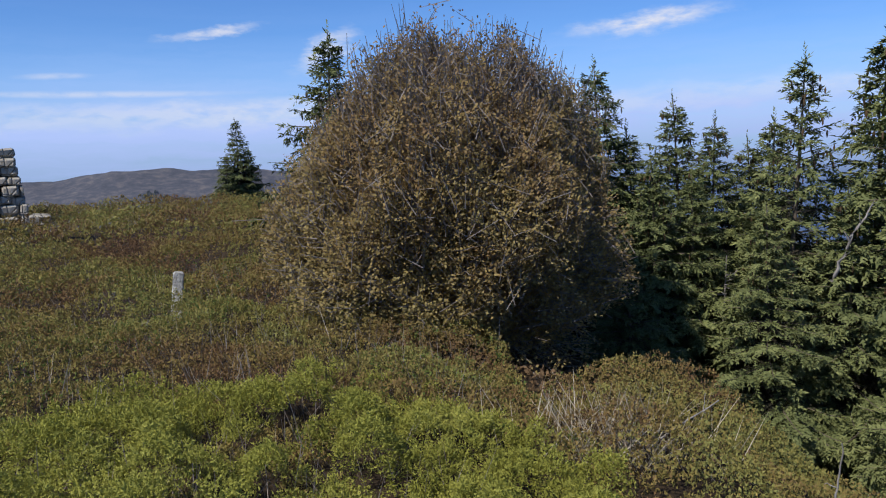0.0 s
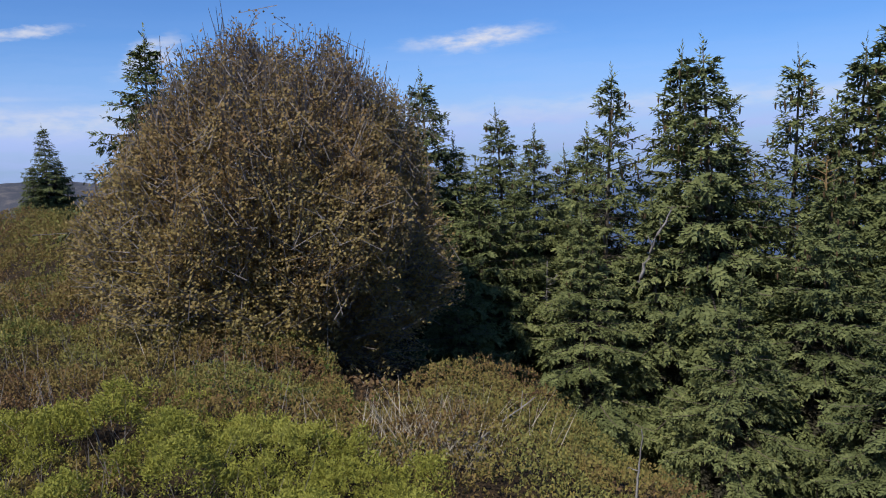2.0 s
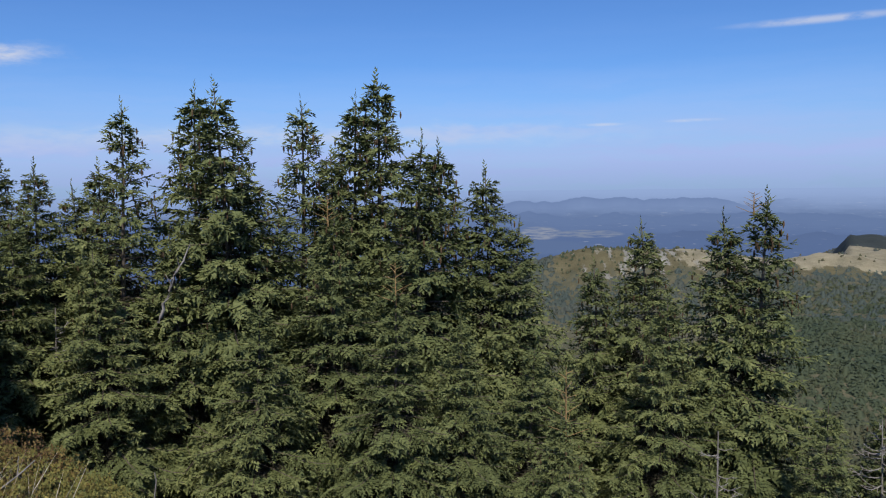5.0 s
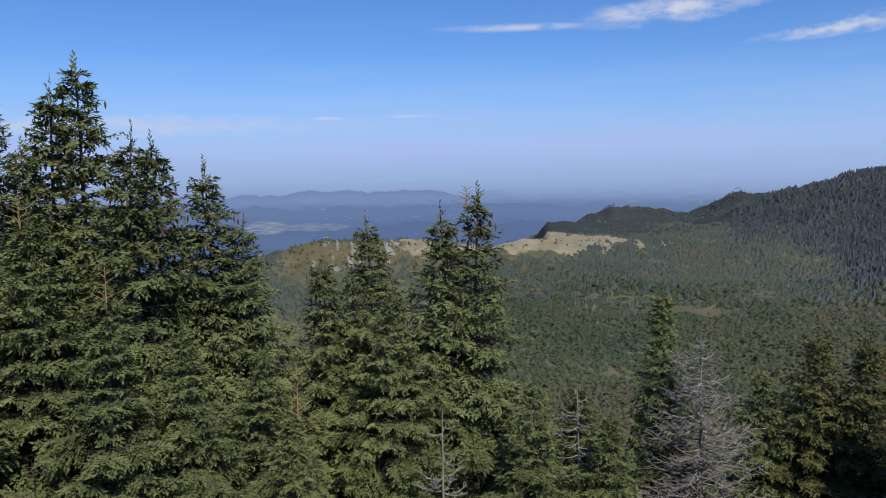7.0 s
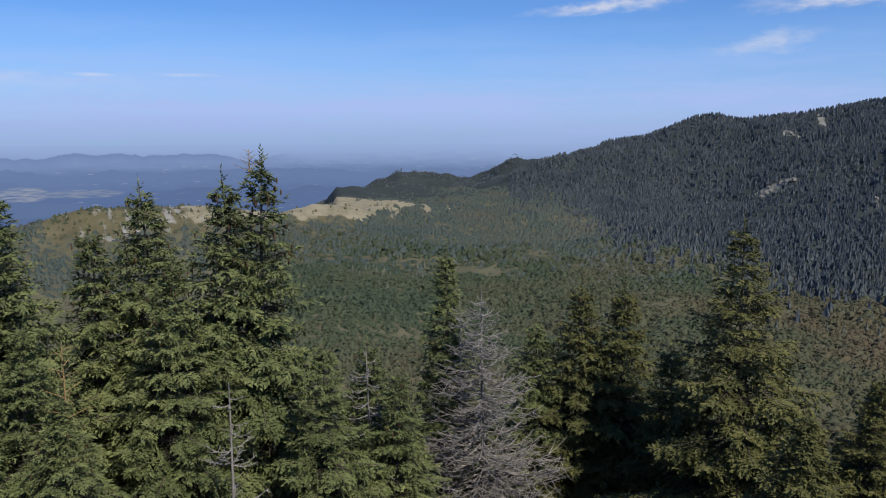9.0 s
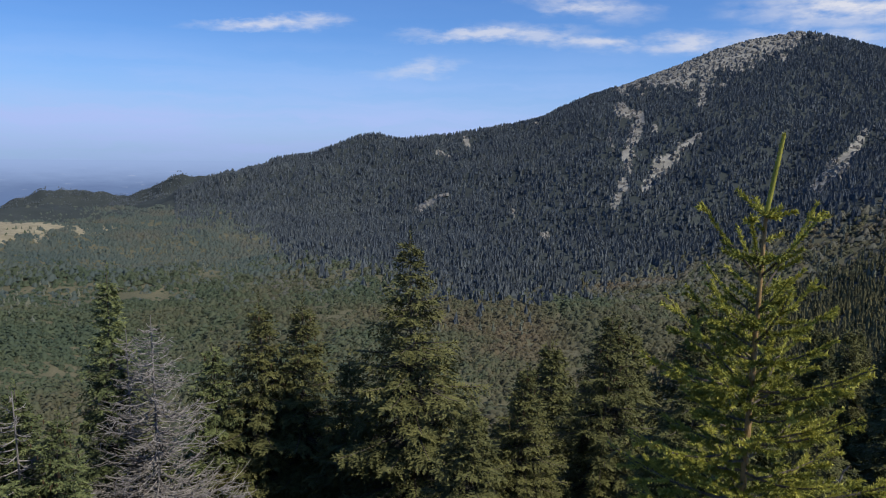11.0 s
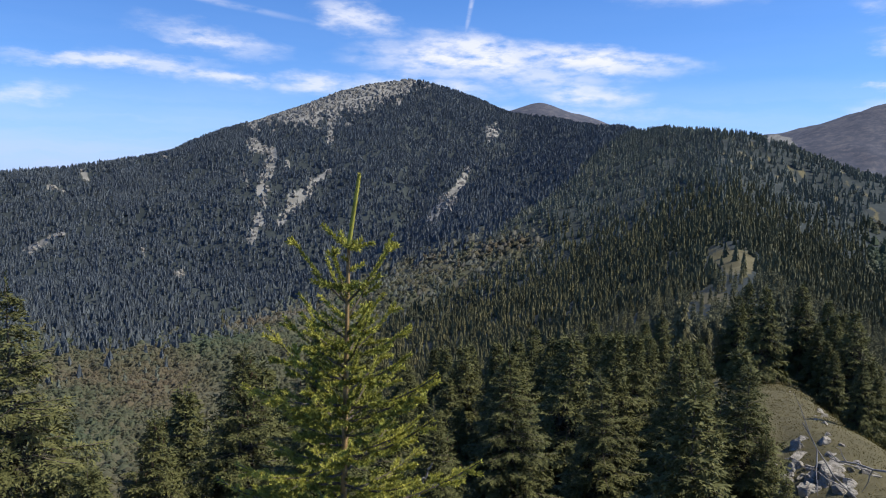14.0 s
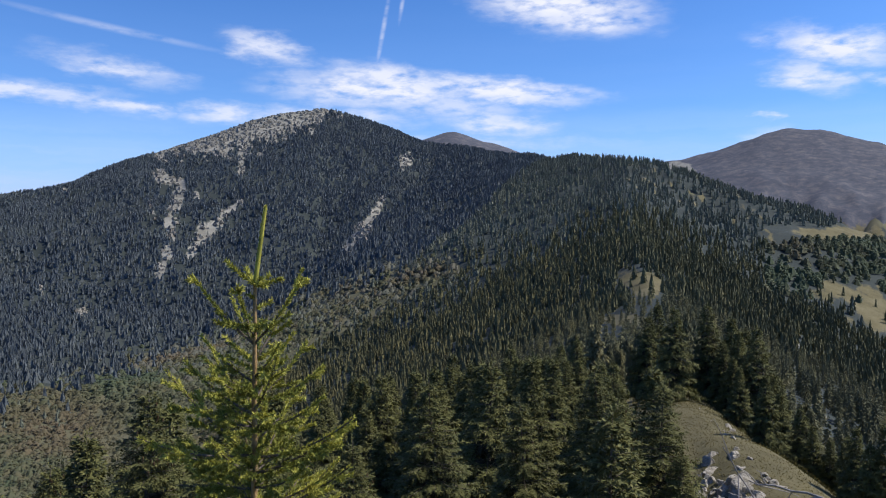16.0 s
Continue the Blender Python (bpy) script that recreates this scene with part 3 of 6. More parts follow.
# ---- the far plain in haze ----
def build_far(n, bsdf):
    tree = bsdf.id_data
    xyz = n("SeparateXYZ", {"Vector": n("TexCoord").outputs["Object"]}).outputs
    az = n("Math", {0: n("Math", {0: xyz[0], 1: xyz[1]}, operation="ARCTAN2").outputs[0], 1: 1 / DEG}, operation="MULTIPLY").outputs[0]
    flatr = n("Math", {0: n("Math", {0: xyz[0], 1: xyz[0]}, operation="MULTIPLY").outputs[0], 1: n("Math", {0: xyz[1], 1: xyz[1]}, operation="MULTIPLY").outputs[0]}, operation="ADD").outputs[0]
    el = n("Math", {0: n("Math", {0: n("Math", {0: xyz[2], 1: EYE}, operation="SUBTRACT").outputs[0], 1: n("Math", {0: flatr}, operation="SQRT").outputs[0]}, operation="ARCTAN2").outputs[0], 1: 1 / DEG}, operation="MULTIPLY").outputs[0]
    pos = n("CombineXYZ", {"X": az, "Y": el, "Z": 0.0}).outputs[0]
    # haze painted by height: deep blue below, paling to sky colour at the horizon
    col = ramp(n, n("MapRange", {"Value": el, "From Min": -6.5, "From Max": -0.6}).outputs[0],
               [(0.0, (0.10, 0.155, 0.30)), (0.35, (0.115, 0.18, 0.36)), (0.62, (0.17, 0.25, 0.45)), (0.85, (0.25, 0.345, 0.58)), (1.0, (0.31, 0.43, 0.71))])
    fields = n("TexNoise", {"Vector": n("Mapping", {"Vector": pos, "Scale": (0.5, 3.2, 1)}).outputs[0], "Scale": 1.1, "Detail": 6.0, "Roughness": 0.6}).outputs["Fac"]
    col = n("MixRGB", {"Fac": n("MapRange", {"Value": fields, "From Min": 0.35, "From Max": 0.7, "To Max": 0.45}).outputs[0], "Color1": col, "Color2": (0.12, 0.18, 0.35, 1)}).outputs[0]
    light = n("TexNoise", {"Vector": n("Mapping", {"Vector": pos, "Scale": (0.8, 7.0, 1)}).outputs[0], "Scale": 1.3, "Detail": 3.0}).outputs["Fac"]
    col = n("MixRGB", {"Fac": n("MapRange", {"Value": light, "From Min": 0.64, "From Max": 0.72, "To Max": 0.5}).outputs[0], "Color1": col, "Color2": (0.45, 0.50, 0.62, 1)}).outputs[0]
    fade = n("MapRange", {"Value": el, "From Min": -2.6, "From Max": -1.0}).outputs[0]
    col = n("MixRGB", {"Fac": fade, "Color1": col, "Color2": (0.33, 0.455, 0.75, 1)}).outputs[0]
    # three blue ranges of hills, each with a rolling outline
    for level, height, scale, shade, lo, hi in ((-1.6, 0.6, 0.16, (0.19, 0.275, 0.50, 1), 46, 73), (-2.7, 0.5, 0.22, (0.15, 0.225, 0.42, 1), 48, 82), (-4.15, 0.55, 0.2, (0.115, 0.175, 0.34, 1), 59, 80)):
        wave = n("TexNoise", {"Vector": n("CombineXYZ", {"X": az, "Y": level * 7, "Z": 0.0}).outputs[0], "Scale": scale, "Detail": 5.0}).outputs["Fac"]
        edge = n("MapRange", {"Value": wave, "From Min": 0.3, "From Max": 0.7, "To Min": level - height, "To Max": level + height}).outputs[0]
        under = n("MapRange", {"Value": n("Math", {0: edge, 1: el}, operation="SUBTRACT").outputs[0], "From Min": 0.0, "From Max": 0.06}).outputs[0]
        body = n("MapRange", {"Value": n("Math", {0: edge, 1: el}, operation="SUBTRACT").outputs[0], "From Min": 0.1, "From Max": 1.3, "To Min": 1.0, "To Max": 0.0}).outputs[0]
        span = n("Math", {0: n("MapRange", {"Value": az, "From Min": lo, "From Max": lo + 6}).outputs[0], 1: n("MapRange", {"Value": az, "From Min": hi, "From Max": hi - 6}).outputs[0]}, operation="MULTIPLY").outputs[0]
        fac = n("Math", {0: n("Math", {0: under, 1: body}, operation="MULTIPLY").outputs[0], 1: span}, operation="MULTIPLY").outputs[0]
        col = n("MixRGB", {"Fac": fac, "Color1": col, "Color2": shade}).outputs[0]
    # pale quarry banks over a lake
    for caz, cel, hw, hh, shade in ((54.0, -4.05, 1.6, 0.5, (0.30, 0.34, 0.44, 1)), (57.5, -4.1, 2.6, 0.3, (0.23, 0.28, 0.40, 1)), (54.0, -5.1, 4.2, 0.55, (0.125, 0.19, 0.36, 1))):
        local = n("Mapping", {"Vector": pos, "Location": (caz, cel, 0), "Scale": (hw, hh, 1)}, vector_type="TEXTURE").outputs[0]
        fac = n("MapRange", {"Value": n("VectorMath", {0: local}, operation="LENGTH").outputs["Value"], "From Min": 1.1, "From Max": 0.8}).outputs[0]
        rough = n("MapRange", {"Value": light, "From Min": 0.35, "From Max": 0.6}).outputs[0] if hh < 0.52 else 1.0
        col = n("MixRGB", {"Fac": n("Math", {0: fac, 1: rough}, operation="MULTIPLY").outputs[0], "Color1": col, "Color2": shade}).outputs[0]
    # the sheet glows by itself, showing its painted haze without any lamp
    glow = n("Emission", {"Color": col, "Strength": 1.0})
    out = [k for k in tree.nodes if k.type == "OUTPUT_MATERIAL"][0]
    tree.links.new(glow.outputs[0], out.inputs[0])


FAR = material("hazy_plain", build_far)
aa = np.arange(8, 100.1, 1.0)
hh = np.linspace(0, 1, 6)
BA, BH = np.meshgrid(aa, hh, indexing="ij")
bx, by = polar(BA, 3000.0)
bz = -420 + BH * (420 + EYE + 3000 * math.tan(-0.85 * DEG))
bi = np.arange(BA.size).reshape(BA.shape)
bq = np.stack([bi[:-1, :-1], bi[:-1, 1:], bi[1:, 1:], bi[1:, :-1]], -1).reshape(-1, 4)
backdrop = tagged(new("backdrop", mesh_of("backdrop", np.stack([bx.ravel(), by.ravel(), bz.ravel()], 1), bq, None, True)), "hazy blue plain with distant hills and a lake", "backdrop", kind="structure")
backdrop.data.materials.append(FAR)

# ---- forests ----
def tier_tree(tiers, fronds, seed, width=0.17, droop=0.10):
    """A far spruce of height 1: tiers of drooping pointed fronds round a stem."""
    g = np.random.default_rng(seed)
    vs, fs = [], []
    for k in range(tiers):
        h = 0.05 + 0.88 * (k / tiers) ** 0.9
        rad = width * (1 - h) ** 0.85 + 0.014
        turn = g.uniform(0, 6.28)
        for q in range(fronds):
            a = turn + 6.2832 * q / fronds + g.uniform(-0.25, 0.25)
            w = 0.60 * 6.2832 / fronds
            rr, r2 = rad * g.uniform(0.75, 1.3), rad * g.uniform(0.7, 1.2)
            top = min(1.0, h + 1.9 / tiers * (0.8 + 0.4 * g.random()))
            b = len(vs)
            vs += [(0, 0, top), (rr * math.cos(a - w), rr * math.sin(a - w), h - droop * rad * 4), (r2 * math.cos(a + w), r2 * math.sin(a + w), h - droop * rad * 2 * g.uniform(0.5, 2))]
            fs.append((b, b + 1, b + 2))
    return np.array(vs, float), np.array(fs)


def dome_tree(seed, rings, sides, leaves=0):
    """A far broad-leaved tree of height 1: a lobed dome, with leafy clumps standing off it."""
    g = np.random.default_rng(seed)
    vs, fs = [], []
    for k in range(rings):
        ph = k / (rings - 1)
        z = 0.10 + 0.86 * math.sin(ph * 1.45) 
        rad = 0.44 * math.cos(ph * 1.38) ** 0.75
        for q in range(sides):
            a = 6.2832 * (q + 0.5 * (k % 2)) / sides
            s = 1 + 0.20 * math.sin(3 * a + seed + 2 * ph) + g.uniform(-0.30, 0.30)
            vs.append((rad * s * math.cos(a), rad * s * math.sin(a), z + g.uniform(-0.09, 0.09)))
    top = len(vs)
    vs.append((0, 0, 1.0))
    for k in range(rings - 1):
        for q in range(sides):
            a_, b_, c_, d_ = k * sides + q, k * sides + (q + 1) % sides, (k + 1) * sides + (q + 1) % sides, (k + 1) * sides + q
            fs += [(a_, b_, c_), (a_, c_, d_)]
    for q in range(sides):
        fs.append(((rings - 1) * sides + q, (rings - 1) * sides + (q + 1) % sides, top))
    for k in range(leaves):
        a, u = g.uniform(0, 6.283), g.uniform(0.05, 1)
        q = math.sqrt(1 - u * u)
        nrm = Vector((q * math.cos(a), q * math.sin(a), u))
        c = Vector((nrm.x * 0.43, nrm.y * 0.43, 0.12 + nrm.z * 0.86)) * g.uniform(0.97, 1.06)
        big = 0.085 if leaves > 100 else 0.13
        t = nrm.cross(Vector(g.normal(0, 1, 3))).normalized() * big * g.uniform(0.6, 1.3)
        b3 = nrm.cross(t).normalized() * big * 0.9 + nrm * g.uniform(-0.06, 0.06)
        t = t + nrm * g.uniform(-0.05, 0.05)
        o = len(vs)
        vs += [tuple(c + t), tuple(c - t * 0.6 + b3), tuple(c - t * 0.6 - b3)]
        fs.append((o, o + 1, o + 2))
    return np.array(vs, float), np.array(fs)


def plant(name, kinds, x, y, height, mat, label, category, sink=0.3, seed=1, smooth=False, wide=1.0, ragged=0.0, bias=0.0):
    """One mesh of many far trees: each kind is a (verts, faces) pattern of height 1."""
    g = np.random.default_rng(seed)
    z = land(x, y) - sink
    V, F, T, base = [], [], [], 0
    pick = g.integers(0, len(kinds), len(x))
    tint = np.clip(g.normal(0.5, 0.17, len(x)) + 0.3 * fbm(x / 70, y / 70, 3, seed) + bias, 0, 1)
    for k, (v, f) in enumerate(kinds):
        sel = np.where(pick == k)[0]
        if not len(sel):
            continue
        a, s, w = g.uniform(0, 6.283, len(sel)), height[sel], height[sel] * g.uniform(0.8, 1.25, len(sel)) * wide
        c, d = np.cos(a) * w, np.sin(a) * w
        vx = v[None, :, 0] * c[:, None] - v[None, :, 1] * d[:, None] + x[sel, None]
        vy = v[None, :, 0] * d[:, None] + v[None, :, 1] * c[:, None] + y[sel, None]
        vz = v[None, :, 2] * s[:, None] + z[sel, None]
        V.append(np.stack([vx, vy, vz], -1).reshape(-1, 3))
        F.append((f[None] + (np.arange(len(sel)) * len(v))[:, None, None] + base).reshape(-1, f.shape[1]))
        own = np.repeat(g.normal(0, ragged, len(v) // 3 + 1), 3)[:len(v)]
        T.append(np.clip(tint[sel][:, None] + own[None], 0, 1).ravel())
        base += len(sel) * len(v)
    ob = tagged(new(name, mesh_of(name, np.concatenate(V), np.concatenate(F), {"tint": np.concatenate(T)}, smooth)), label, category, kind="stuff")
    ob.data.materials.append(mat)
    return ob


def scatter(a0, a1, r0, r1, spacing, seed):
    """Jittered places over a sector, evenly by area."""
    g = np.random.default_rng(seed)
    area = (a1 - a0) * DEG * (r1 * r1 - r0 * r0) / 2
    count = int(area / (spacing * spacing))
    az = g.uniform(a0, a1, count)
    r = np.sqrt(g.uniform(r0 * r0, r1 * r1, count))
    x, y = polar(az, r)
    return x, y, az, r


def arm_tree(seed, tiers, arms, width=0.2, fingers=0):
    """A spruce of height 1 seen from some way off: whorls of folded drooping boughs, some with side twigs."""
    g = np.random.default_rng(seed)
    vs, fs = [], []

    def bough(p, d, ln, half, sag):
        side = np.cross(d, (0, 0, 1.0))
        tip = p + d * ln - np.array([0, 0, sag * ln])
        mid = p + d * ln * 0.5 - np.array([0, 0, sag * ln * 0.35])
        b = len(vs)
        vs.extend([tuple(p), tuple(mid + side * half - np.array([0, 0, 2.2 * half])), tuple(tip), tuple(mid - side * half - np.array([0, 0, 2.2 * half]))])
        fs.extend([(b, b + 1, b + 2), (b, b + 2, b + 3)])

    for k in range(tiers):
        u = (k + g.uniform(-0.3, 0.3)) / tiers
        h = 0.03 + 0.93 * max(u, 0) ** 0.92
        turn = g.uniform(0, 6.28)
        count = arms if h < 0.8 else max(4, arms - 3)
        for q in range(count):
            a = turn + 6.2832 * q / count + g.uniform(-0.3, 0.3)
            d = np.array([math.cos(a), math.sin(a), 0.0])
            ln = (width * (1 - h) ** 0.85 + 0.018) * g.uniform(0.65, 1.25)
            p = np.array([0, 0, h + g.uniform(-0.012, 0.022)])
            sag = 1.05 - 0.85 * h + g.uniform(-0.25, 0.25)
            bough(p, d, ln, min(0.021, 0.28 * ln), sag)
            for e in range(fingers):
                t, sg = 0.3 + 0.5 * e / max(fingers - 1, 1), (-1) ** e
                d2 = np.array([math.cos(a + 0.8 * sg), math.sin(a + 0.8 * sg), 0.0])
                bough(p + d * ln * t - np.array([0, 0, sag * ln * t * t]), d2, ln * 0.5, 0.012, sag + 0.35)
    b = len(vs)
    vs.extend([(0.007, 0, 0.93), (-0.004, 0.006, 0.93), (0, 0, 1.0)])
    fs.append((b, b + 1, b + 2))
    return np.array(vs, float), np.array(fs)


FIR_FAR = [tier_tree(3, 4, s, 0.17) for s in range(6)]
FIR_RIDGE = [tier_tree(6, 5, s, 0.19) for s in range(6)]
FIR_MID = [arm_tree(s, 15, 8, 0.21) for s in range(6)]
FIR_NEAR = [arm_tree(s + 20, 24, 11, 0.22, 3) for s in range(5)]
LUMPS = [dome_tree(s, 2, 5, 5) for s in range(6)]
LUMPS_MID = [dome_tree(s, 2, 6, 18) for s in range(8)]
LUMPS_NEAR = [dome_tree(s, 3, 6, 36) for s in range(8)]


# mountain slope
x, y, az, r = scatter(88, 176, 380, 2050, 5.9, 31)
z = land(x, y)
rock, grass, bare = covers(x, y, z)
keep = (rock < 0.3 + 0.25 * rng.random(len(x))) & (grass < 0.3) & ~beechy(x, y, az, r, z + 0.017 * r * rng.normal(0, 1, len(x))) & ((r > 560 + 160 * rng.random(len(x))) | (az < 116))
# only the flanks that face the summit
keep &= r < np.interp(az, [84, 93, 101, 109, 120, 132, 138, 141, 147, 154, 160, 165, 176], [2050, 1900, 1770, 1750, 1830, 1940, 1900, 1800, 1400, 1000, 985, 1010, 1090])
el = np.degrees(np.arctan2(z - EYE, r))
keep &= (az < 163.8) | (el < -5.4) | ((el > -0.5) & (az < 168.5))
on_spur = keep & (r < np.interp(az, [138, 144, 150], [700, 900, 1400])) & (az > 126)
plant("spruce_forest", FIR_RIDGE, x[on_spur], y[on_spur], rng.uniform(6, 10, on_spur.sum()), SPRUCE_HALF_HAZED, "dark green spruce forest on the upper ridge", "forest", seed=30)
keep &= ~on_spur
plant("spruce_forest", FIR_FAR, x[keep], y[keep], rng.uniform(7, 11, keep.sum()), SPRUCE_HAZED, "dense dark spruce forest covering the mountain slope", "forest", seed=32, wide=1.65, sink=1.2)

# foothills
x, y, az, r = scatter(70, 97, 1950, 2720, 8.5, 33)
on = r < np.interp(az, [70, 74.7, 80.3, 84.9, 89.8, 93, 96, 97], [2690, 2690, 2640, 2590, 2490, 2340, 2090, 2050])
plant("spruce_forest", FIR_FAR, x[on], y[on], rng.uniform(3.2, 4.6, on.sum()), SPRUCE_HAZED, "dark forest on rounded foothills", "forest", seed=34, wide=3.2, sink=0.6)

# woods between valley and foothills
x, y, az, r = scatter(74, 104, 1650, 2450, 9, 45)
z = land(x, y)
on = beechy(x, y, az, r, z)
plant("beech_forest", LUMPS, x[on], y[on], rng.uniform(4.5, 7, on.sum()), BEECH_HAZED, "brownish wood below the foothills", "forest", seed=46, sink=1.2, wide=1.7, smooth=True)

# a dark wood at the foot of the western ridge
x, y, az, r = scatter(-24, -14, 1300, 2300, 9, 43)
z = land(x, y)
el = np.degrees(np.arctan2(z - EYE, r))
on = (el < -2.9 - 0.12 * (az + 20) + 0.5 * fbm(x / 90, y / 90, 3, 47)) & (az > -21.2 + 0.8 * fbm(x / 60, y / 60, 2, 48))
plant("spruce_forest", FIR_FAR, x[on], y[on], rng.uniform(6, 10, on.sum()), SPRUCE_HAZED, "dark wood under the western ridge", "forest", seed=44, wide=2.4)

# valley beech wood
x, y, az, r = scatter(50, 146, 140, 1700, 3.9, 35)
z = land(x, y)
rock, grass, bare = covers(x, y, z)
keep = beechy(x, y, az, r, z + 0.011 * r * rng.normal(0, 1, len(x))) & (grass < 0.4) & (rock < 0.5) & ((r < 1150) | (az > 74)) & ((r > 600) | (az > 71))
keep &= (r < 750) | (rng.random(len(x)) < 0.8)
keep &= r + rng.uniform(-150, 150, len(r)) > 700
wx, wy, waz, wr = scatter(68, 146, 140, 860, 2.7, 36)
wz = land(wx, wy)
rock, grass, bare = covers(wx, wy, wz)
near_on = beechy(wx, wy, waz, wr, wz + 0.011 * wr * rng.normal(0, 1, len(wx))) & (grass < 0.4) & (rock < 0.5) & ((wr > 600) | (waz > 71)) & (wr + rng.uniform(-150, 150, len(wr)) < 700)
near_on &= (rng.random(len(wx)) < np.interp(wr, [140, 400, 700], [0.9, 0.8, 0.65]))


def beech_wood(patt, x, y, az, height, mat, seed, rag):
    bias = np.clip((az - 104) / 50, -0.3, 0.42) + 0.25 * fbm(x / 160, y / 160, 3, 64)
    plant("beech_forest", patt, x, y, height * (1 + 0.25 * np.clip(fbm(x / 40, y / 40, 2, 63), -1, 1)), mat, "brownish green beech wood filling the valley", "forest", seed=seed, sink=1.0, wide=1.8, ragged=rag, smooth=True, bias=bias)


beech_wood(LUMPS, x[keep], y[keep], az[keep], 2.2 + 3.4 * rng.random(keep.sum()) ** 2, BEECH_HAZED, 36, 0.05)
for patt, sel, seed in ((LUMPS_MID, near_on & (wr > 330), 37), (LUMPS_NEAR, near_on & (wr <= 330), 38)):
    beech_wood(patt, wx[sel], wy[sel], waz[sel], 2.3 + 2.2 * rng.random(sel.sum()) ** 2, BEECH_FAR, seed, 0.08)

# conifers dotted through the valley wood
x, y, az, r = scatter(76, 136, 220, 1500, 15, 135)
z = land(x, y)
on = beechy(x, y, az, r, z) & (fbm(x / 90, y / 90, 3, 136) + 0.5 * rng.random(len(x)) > 0.42)
plant("spruce_forest", FIR_RIDGE, x[on], y[on], rng.uniform(4, 7, on.sum()), SPRUCE_HALF_HAZED, "single dark conifers scattered through the beech wood", "forest", seed=137, wide=1.3)

# bushes speckling the stony end of the far meadow
x, y, az, r = scatter(54, 80, 780, 1150, 7.5, 140)
z = land(x, y)
el = np.degrees(np.arctan2(z - EYE, r))
on = (covers(x, y, z)[1] > 0.3) & (rng.random(len(x)) < np.where(az < 66, 0.75, 0.10)) & (el > -7.6)
plant("meadow_bushes", LUMPS, x[on], y[on], rng.uniform(1.6, 3.2, on.sum()), BEECH_FAR, "small bushes dotted over the far meadow", "bushes", seed=141, sink=0.2, wide=1.3, smooth=True)

# rounded bushes on the pasture behind the ridge
x, y, az, r = scatter(163, 174, 480, 1250, 7.5, 138)
z = land(x, y)
el = np.degrees(np.arctan2(z - EYE, r))
pasture = (az > 163.8) & (el > -5.4) & (el < -1.3) & (r > 480)
on = pasture & (covers(x, y, z)[1] < 0.4)
plant("beech_forest", LUMPS_MID, x[on], y[on], rng.uniform(5, 8, on.sum()), BEECH_FAR, "grey brown rounded beeches on a far pasture", "forest", seed=139, sink=1.0, wide=1.2, ragged=0.1)

# spruces along the ridge
x, y, az, r = scatter(118, 178, 60, 1060, 4.3, 38)
z = land(x, y)
rock, grass, bare = covers(x, y, z)
high = np.maximum(covers(x, y, z + 2.5), covers(x, y, z + 5.5))
el = np.degrees(np.arctan2(z - EYE, r))
open_ground = (high[1] < 0.55) & (high[0] < 0.6) & ~((az > 163.8) & (el > -5.4) & (el < -0.4) & (r > 480))
sparse = (high[1] > 0.3) & (rng.random(len(x)) < 0.10)
keep = (rock < 0.6) & (((grass < 0.5) & open_ground) | sparse) & ~beechy(x, y, az, r, z) & (r < np.interp(az, [118, 147, 154, 160, 176], [1000, 1000, 960, 985, 1080]))
crest = np.interp(r, [44, 90, 160, 240], [160.2, 158.5, 158, 157.5])
near_keep = (rock < 0.6) & (np.abs(az - crest) > np.interp(r, [44, 70, 95], [2.4, 1.0, 0.0])) & ~beechy(x, y, az, r, z)
keep = np.where(r < 130, near_keep, keep)
keep &= r < 560 + 160 * rng.random(len(x))
k1, k2, k3 = keep & (r > 330), keep & (r <= 330) & (r > 120), keep & (r <= 120)
plant("spruce_forest", FIR_RIDGE, x[k1], y[k1], rng.uniform(6, 10, k1.sum()), SPRUCE_RIDGE, "dense dark spruce forest on the ridge", "forest", seed=39)
plant("spruce_forest", FIR_MID, x[k2], y[k2], rng.uniform(5.5, 9.5, k2.sum()), SPRUCE_RIDGE, "dense dark spruce forest on the near ridge", "forest", seed=40, ragged=0.06)
whole = k3 & (r < 72) & (az > 140)
near_wood = list(zip(x[whole], y[whole], rng.uniform(5.5, 9.0, whole.sum())))
k3 &= ~whole
plant("spruce_forest", FIR_NEAR, x[k3], y[k3], rng.uniform(5.5, 9.5, k3.sum()), SPRUCE_RIDGE, "dark spruces crowding below the rocky ridge", "forest", seed=41, ragged=0.08)

# the steep far side of the rocky spur
x, y, az, r = scatter(160, 178, 30, 130, 3.3, 142)
edge = np.interp(az, [159, 160.6, 162.5, 164.3, 166, 170, 176], [52, 43, 38, 34, 31, 24, 14])
on = (r > edge + 6) & (np.abs(az - np.interp(r, [44, 90, 160], [160.2, 158.5, 158])) > 1.5) & (stripe_mask(az, np.degrees(np.arctan2(land(x, y) + 3 - EYE, r)), np.full(len(x), 200.0)) < 0.5)
whole = on & (r < 72)
near_wood += list(zip(x[whole], y[whole], (3.2 + 0.032 * r[whole]) * rng.uniform(0.75, 1.15, whole.sum())))
on &= ~whole
plant("spruce_forest", FIR_NEAR, x[on], y[on], (3.2 + 0.032 * r[on]) * rng.uniform(0.75, 1.15, on.sum()), SPRUCE_RIDGE, "dark spruces on the steep flank behind the rocky spur", "forest", seed=143, ragged=0.08)


